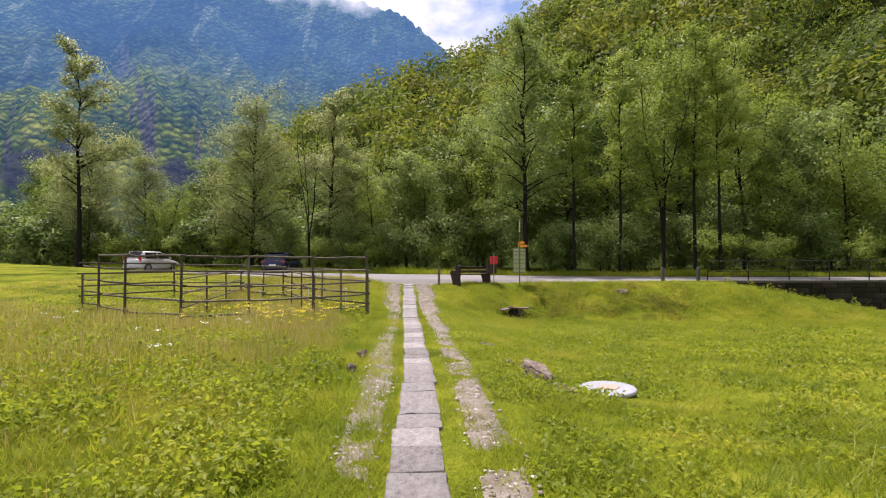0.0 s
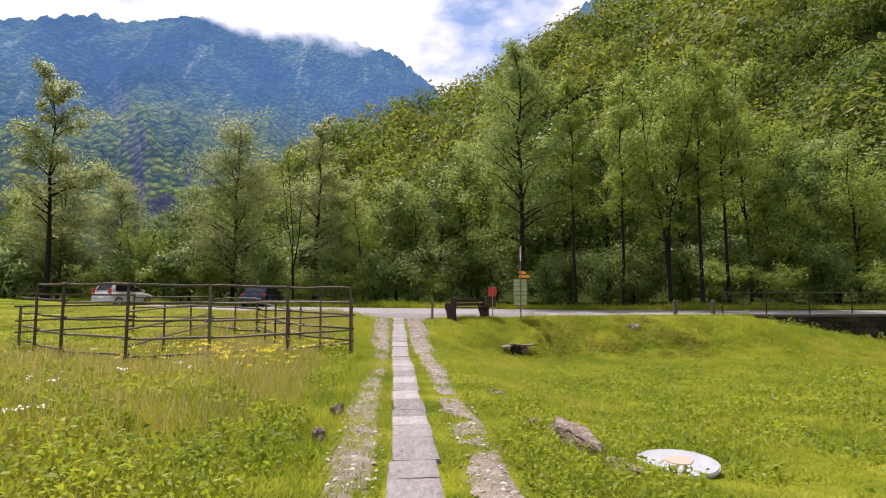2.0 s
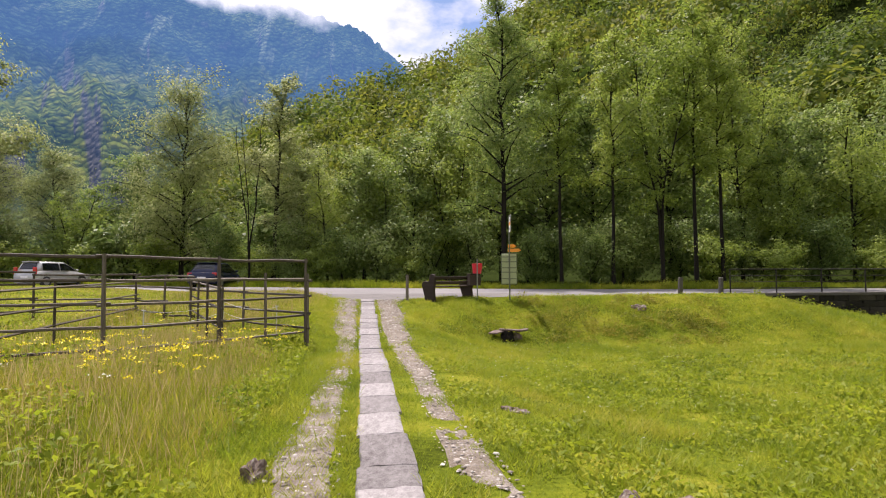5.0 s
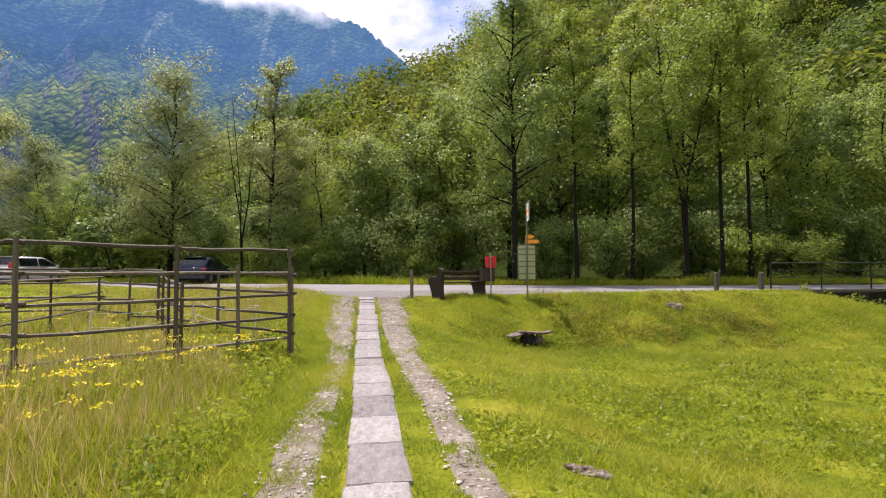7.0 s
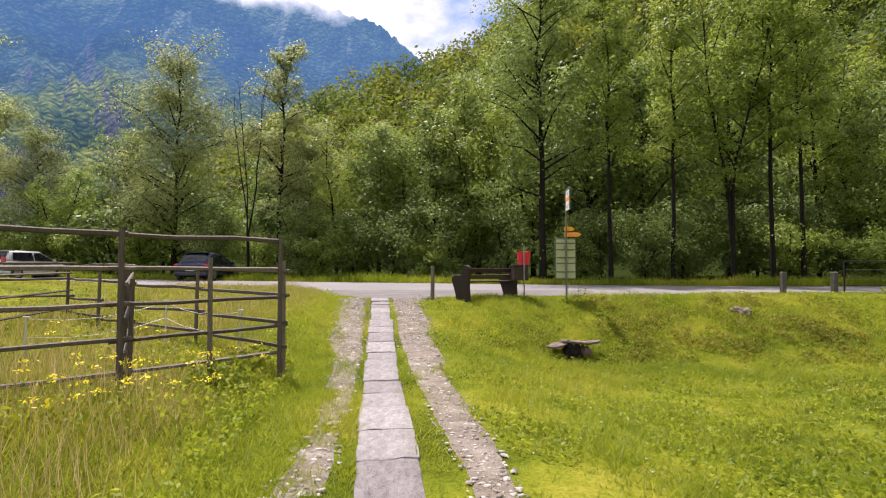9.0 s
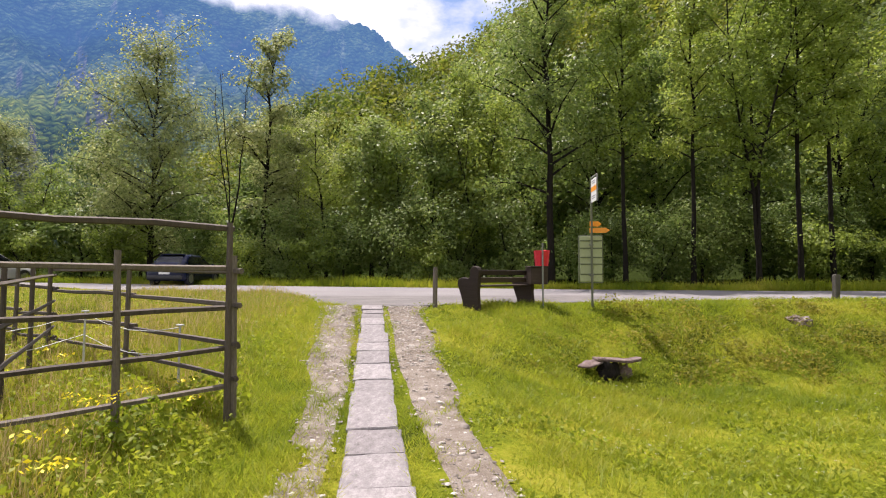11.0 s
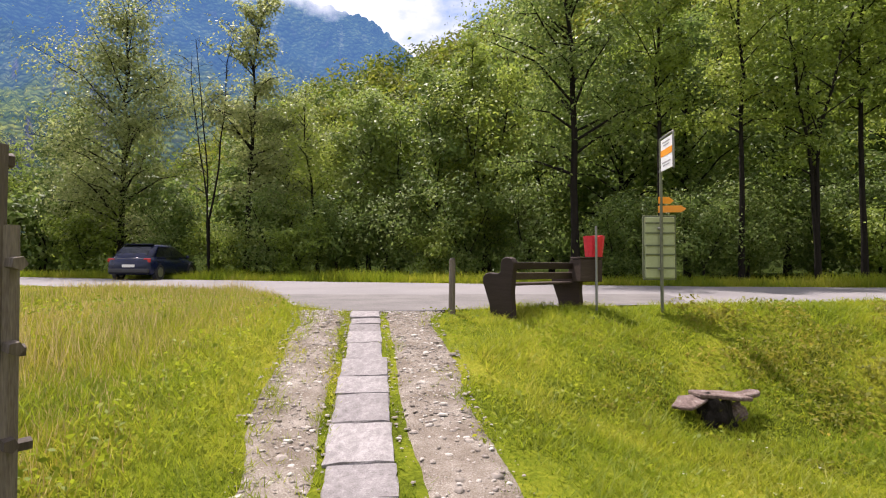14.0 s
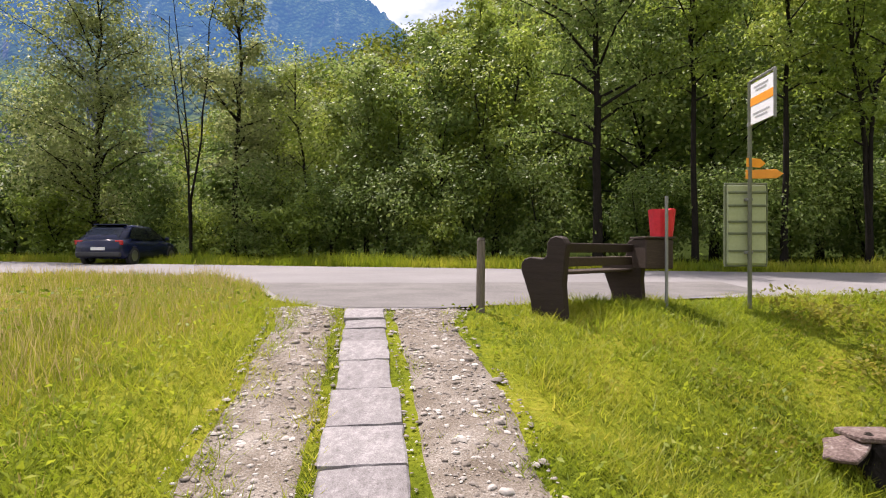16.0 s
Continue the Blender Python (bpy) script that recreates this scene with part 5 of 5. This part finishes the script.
M_NAVY = material("dark_blue_paint", [(0.3, (0.004, 0.007, 0.028)), (0.7, (0.007, 0.012, 0.045))], 2, 0.25, 0, spec=0.4)
M_SILVER = material("silver_paint", [(0.3, (0.36, 0.36, 0.35)), (0.7, (0.46, 0.46, 0.45))], 2, 0.28, 0, metal=0.3, spec=0.7)


def parked(x, y, turn):
    return pose(x, y, float(road_z(x, y)) + 0.0, 0, 0, turn)


car(parked(-12.0, 38.6, -4), M_NAVY, "dark navy hatchback parked tail-on beside the road", 4.25, 1.8, 1.47, False)
car(parked(-22.7, 40.0, -16), M_SILVER, "silver compact hatchback parked tail-on beside the road", 4.0, 1.75, 1.52, True)


# ---- grass and flowers ----
def blades(name, x, y, h, w, lean, mat, seed):
    """Grass blades, one bent triangle pair each, in one mesh."""
    rng = np.random.RandomState(seed)
    n = len(x)
    z = ground(x, y) - 0.015
    a, b = rng.uniform(0, 6.283, n), rng.uniform(0, 6.283, n)
    dx, dy = np.cos(a) * w / 2, np.sin(a) * w / 2
    ox, oy = np.cos(b) * lean * h, np.sin(b) * lean * h
    v = np.stack([np.stack([x - dx, y - dy, z], 1), np.stack([x + dx, y + dy, z], 1), np.stack([x + ox, y + oy, z + h], 1)], 1)
    return mesh_np(name, v.reshape(-1, 3), np.arange(3 * n).reshape(-1, 3), mat)


def bare(x, y):
    """True where path, wheel tracks or asphalt keep the grass away."""
    d = x - path_x(y)
    li, lo_ = track_limits(y, -1)
    ri, ro = track_limits(y, 1)
    fuzz = 0.12 * cloudy(x * 3.1, y * 3.1, 63, 3) + 0.14 * cloudy(x * 17, y * 17, 64, 1)
    on = (np.abs(d) < 0.25) | ((-d > li + 0.05 + fuzz) & (-d < lo_ - 0.13 - 1.6 * fuzz)) | ((d > ri + 0.05 + fuzz) & (d < ro - 0.13 - 1.6 * fuzz))
    patchy = np.where(d < 0, track_cover(x, y, -1), track_cover(x, y, 1)) + 0.55 * cloudy(x * 13, y * 13, 61, 2) > np.interp(y, (6, 12, 18), (0.22, 0.14, 0.06))
    return (on & patchy & (y < 25.4)) | (np.abs(d) < 0.25) | ((y > road_edge(x, ROAD_NEAR) - 0.08) & (y < road_edge(x, ROAD_FAR) + 0.1)) | (np.hypot(x - 2.43, y - 8.2) < 0.46)


def scatter(n, seed, lo, hi, y0, y1, near):
    """Places strewn over the meadow, thickest beside the path."""
    rng = np.random.RandomState(seed)
    y = rng.uniform(y0, y1, n)
    d = np.where(rng.uniform(0, 1, n) < 0.62, lo + rng.exponential(near, n), rng.uniform(lo, hi, n))
    return rng, np.clip(d, lo, hi), y


def grass_right():
    rng, d, y = scatter(370000, 71, 0.25, 21, -1.0, 27.6, 4.0)
    x = path_x(y) + d
    keep = ~bare(x, y)
    x, y, d = x[keep], y[keep], d[keep]
    open_ = (cloudy(x * 2.4, y * 2.4, 70, 3) < -0.12) & (rng.uniform(0, 1, len(x)) < 0.55)
    x, y, d = x[~open_], y[~open_], d[~open_]
    tuft = 0.8 + 0.8 * cloudy(x * 1.6, y * 1.6, 73, 4)
    h = (0.055 + 0.10 * rng.uniform(0, 1, len(x)) ** 2) * np.clip(tuft, 0.35, 1.8) * np.where(d < 1.5, 0.7, 1.0)
    return blades("short_grass", x, y, h, 0.011 + 0.0011 * d, rng.uniform(0.3, 1.6, len(x)), M_GRASS, 74)


def grass_left():
    rng, d, y = scatter(150000, 75, 0.25, 3.2, -1.5, 31.5, 0.7)
    x = path_x(y) - d
    keep = ~bare(x, y)
    x, y, d = x[keep], y[keep], d[keep]
    h = (0.05 + 0.13 * rng.uniform(0, 1, len(x)) ** 2) * np.clip(0.5 + d * 0.4, 0.6, 1.5)
    return blades("short_grass", x, y, h, 0.011, rng.uniform(0.3, 1.5, len(x)), M_GRASS, 76)


def tall_left(mat, n, seed, hmin, hmax, width, lean):
    rng, d, y = scatter(n, seed, 1.35, 17, -1.5, 33.5, 3.2)
    x = path_x(y) - d
    edge = 1.5 + 0.35 * wavy(y, y * 0, 0.9, 79) + 0.3 * rng.normal(size=len(y)) + np.where((y > 14) & (y < 24), 0.35, 0)
    keep = ~bare(x, y) & (d > edge)
    if hmin > 0.3:
        keep &= rng.uniform(0, 1, len(y)) < np.interp(y, (2, 6, 9, 12), (0.10, 0.22, 0.6, 1.0))
    x, y, d = x[keep], y[keep], d[keep]
    h = np.interp(y, (2, 8, 12), (0.62, 0.75, 1.0)) * rng.uniform(hmin, hmax, len(x)) * np.clip(0.8 + 0.5 * cloudy(x * 0.6, y * 0.6, 81, 4), 0.35, 1.4) * steps(d, 0.6, 2.6) * np.interp(y, (17, 19, 40), (1, 0.72, 0.6)) * np.where((x < -9.5) & (y > 18.5), 0.35, 1)
    return x, y, h, width + 0.0008 * d, rng.uniform(lean[0], lean[1], len(x))


def grass_bank():
    rng = np.random.RandomState(65)
    n = 140000
    x, y = rng.uniform(0, 24, n), rng.uniform(20.5, 28.4, n)
    keep = ~bare(x, y) & (x - path_x(y) > 1.2)
    x, y = x[keep], y[keep]
    h = (0.06 + 0.12 * rng.uniform(0, 1, len(x)) ** 2) * np.clip(0.9 + 0.6 * cloudy(x, y, 66, 4), 0.4, 1.6)
    return blades("bank_grass", x, y, h, 0.016, rng.uniform(0.3, 1.5, len(x)), M_GRASS, 67)


for me, label in ((grass_bank(), "thick green grass on the bank below the road"), (grass_right(), "short bright green mown meadow grass"), (grass_left(), "short green grass beside the wheel track")):
    tagged(new("grass", me), label, "grass", kind="stuff")
g = tall_left(M_TALL, 190000, 82, 0.14, 0.40, 0.011, (0.2, 1.2))
tagged(new("tall_grass", blades("tall_grass", *g, M_TALL, 83)), "tall yellow-green unmown meadow grass", "grass", kind="stuff")
g = tall_left(M_SEED, 40000, 84, 0.35, 0.66, 0.008, (0.05, 0.45))
tagged(new("seeding_grass", blades("seeding_grass", *g, M_SEED, 85)), "thin brownish seeding grass stalks", "grass", kind="stuff")


def verge():
    rng = np.random.RandomState(87)
    n = 45000
    x = rng.uniform(-40, 36, n)
    y = road_edge(x, ROAD_FAR) + 0.05 + rng.exponential(1.3, n)
    h = rng.uniform(0.12, 0.5, n) * np.clip(0.9 + 0.5 * wavy(x, y, 0.7, 88), 0.3, 1.6)
    return blades("verge_grass", x, y, h, 0.035, rng.uniform(0.1, 0.7, n), M_GRASS, 89)


tagged(new("verge_grass", verge()), "rank green grass along the far road verge", "grass", kind="stuff")


def weeds(spots, seed, mat=M_WEED):
    """Rosettes and clumps of broad leaves."""
    rng = np.random.RandomState(seed)
    at, size = [], []
    for x, y, r, n, tall in spots:
        n = int(n * 1.7)
        a, q = rng.uniform(0, 6.283, n), r * np.sqrt(rng.uniform(0, 1, n))
        px_, py_ = x + q * np.cos(a), y + q * np.sin(a)
        at.append(np.stack([px_, py_, ground(px_, py_) + tall * rng.uniform(0.15, 1, n) * (1 - 0.6 * q / r)], 1))
        size.append(np.full(n, 0.024 + 0.034 * tall))
    v, f = leaf_quads(np.concatenate(at), np.concatenate(size), rng, 0.5)
    return mesh_np("weeds", v, f, mat)


def clover(n, seed, lo, hi, side, near, up):
    """Small broad leaves low among the blades."""
    rng, d, y = scatter(n, seed, lo, hi, 0, 27, near)
    x = path_x(y) + side * d
    keep = ~bare(x, y) & (cloudy(x * 0.7, y * 0.7, seed + 1, 4) > -0.15) & (rng.uniform(0, 1, len(x)) < np.interp(y, (12, 18, 22), (1, 0.55, 0.25)))
    x, y, d = x[keep], y[keep], d[keep]
    at = np.stack([x, y, ground(x, y) + rng.uniform(0.02, up, len(x))], 1)
    v, f = leaf_quads(at, 0.024 + 0.0022 * d, rng, 0.4)
    return mesh_np("clover", v, f, M_WEED)


tagged(new("clover", clover(75000, 96, 0.9, 15, 1, 3.0, 0.12)), "low clover and plantain leaves in the short grass", "clover", kind="stuff")
tagged(new("meadow_herbs", clover(75000, 98, 1.2, 13, -1, 2.8, 0.28)), "leafy green herbs in the tall meadow grass", "herbs", kind="stuff")

rk = np.random.RandomState(90)
SPOTS = [(-2.6, 6.3, 0.7, 260, 0.32), (-3.3, 7.2, 0.6, 200, 0.3), (-1.9, 4.6, 0.5, 160, 0.25), (-4.4, 5.2, 0.6, 200, 0.35), (-3.1, 17.8, 0.5, 260, 0.5), (-2.9, 19.0, 0.4, 180, 0.5), (-4.9, 9.5, 0.6, 200, 0.4)]
BANK = [(rk.uniform(3.8, 11.0), rk.uniform(22.4, 25.6), rk.uniform(0.2, 0.55), 60, rk.uniform(0.15, 0.40)) for k in range(75)]
BANK += [(rk.uniform(1.4, 5.0), rk.uniform(21.4, 25.0), rk.uniform(0.12, 0.3), 24, rk.uniform(0.05, 0.13)) for k in range(40)]
tagged(new("brambles", weeds(BANK, 95, M_BRAMBLE)), "olive-brown brambles and weeds on the bank below the road", "brambles", kind="stuff")
for k in range(150):
    SPOTS.append((rk.uniform(0.8, 12), rk.uniform(3, 24), rk.uniform(0.10, 0.32), 26, rk.uniform(0.06, 0.17)))
for k in range(60):
    yy = rk.uniform(2, 22)
    SPOTS.append((float(path_x(yy)) - rk.uniform(1.2, 8), yy, rk.uniform(0.15, 0.4), 40, rk.uniform(0.12, 0.35)))
for k in range(70):
    yy = rk.uniform(2.0, 11)
    SPOTS.append((float(path_x(yy)) - 1.2 - 5 * rk.uniform(0, 1) ** 1.4, yy, rk.uniform(0.15, 0.45), 60, rk.uniform(0.15, 0.42)))
for k in range(30):
    xx = rk.uniform(13.4, 26)
    SPOTS.append((xx, wall_y(xx) - rk.uniform(0.1, 0.9), rk.uniform(0.2, 0.5), 60, rk.uniform(0.3, 0.7)))
tagged(new("weeds", weeds(SPOTS, 91)), "broad-leaved green weeds and brambles in the meadow", "weeds", kind="stuff")


def flowers(name, mat, spots, seed, head, up):
    rng = np.random.RandomState(seed)
    at = []
    for x, y, r, n in spots:
        a, q = rng.uniform(0, 6.283, n), r * np.sqrt(rng.uniform(0, 1, n))
        px_, py_ = x + q * np.cos(a), y + q * np.sin(a)
        z = ground(px_, py_) + rng.uniform(up * 0.7, up * 1.1, n)
        at.append(np.stack([px_, py_, z], 1))
    at = np.concatenate(at)
    k = 11
    pts = np.repeat(at, k, 0) + rng.normal(size=(len(at) * k, 3)) * np.array([head, head, head * 0.25])
    v, f = leaf_quads(pts, head * 0.42, rng, 0.1)
    return mesh_np(name, v, f, mat)


tagged(new("yellow_flowers", flowers("yellow_flowers", M_YELLOW, ((-4.2, 14.2, 1.2, 42), (-3.2, 15.6, 0.8, 26), (-5.4, 13.4, 1.0, 20), (-3.4, 12.6, 0.9, 22), (-3.0, 17.4, 0.5, 8), (-5.5, 18, 1.6, 14)), 92, 0.042, 0.58)), "yellow ragwort flower heads in the tall grass", "flowers", kind="stuff")
tagged(new("white_flowers", flowers("white_flowers", M_WHITE, ((-3.4, 7.4, 0.5, 2), (-4.6, 9.2, 0.7, 3), (-6.5, 12, 2.0, 5), (-3.2, 10.5, 1.2, 3)), 93, 0.04, 0.6)), "white umbel flower heads in the tall grass", "flowers", kind="stuff")
tagged(new("clover_flowers", flowers("clover_flowers", M_WHITE, ((3.2, 14, 3.5, 60), (5, 19, 3.5, 70), (2.2, 18.5, 1.2, 22), (6, 9, 4, 40), (2.0, 21.5, 1.4, 18)), 94, 0.010, 0.10)), "tiny white clover flowers in the short grass", "flowers", kind="stuff")
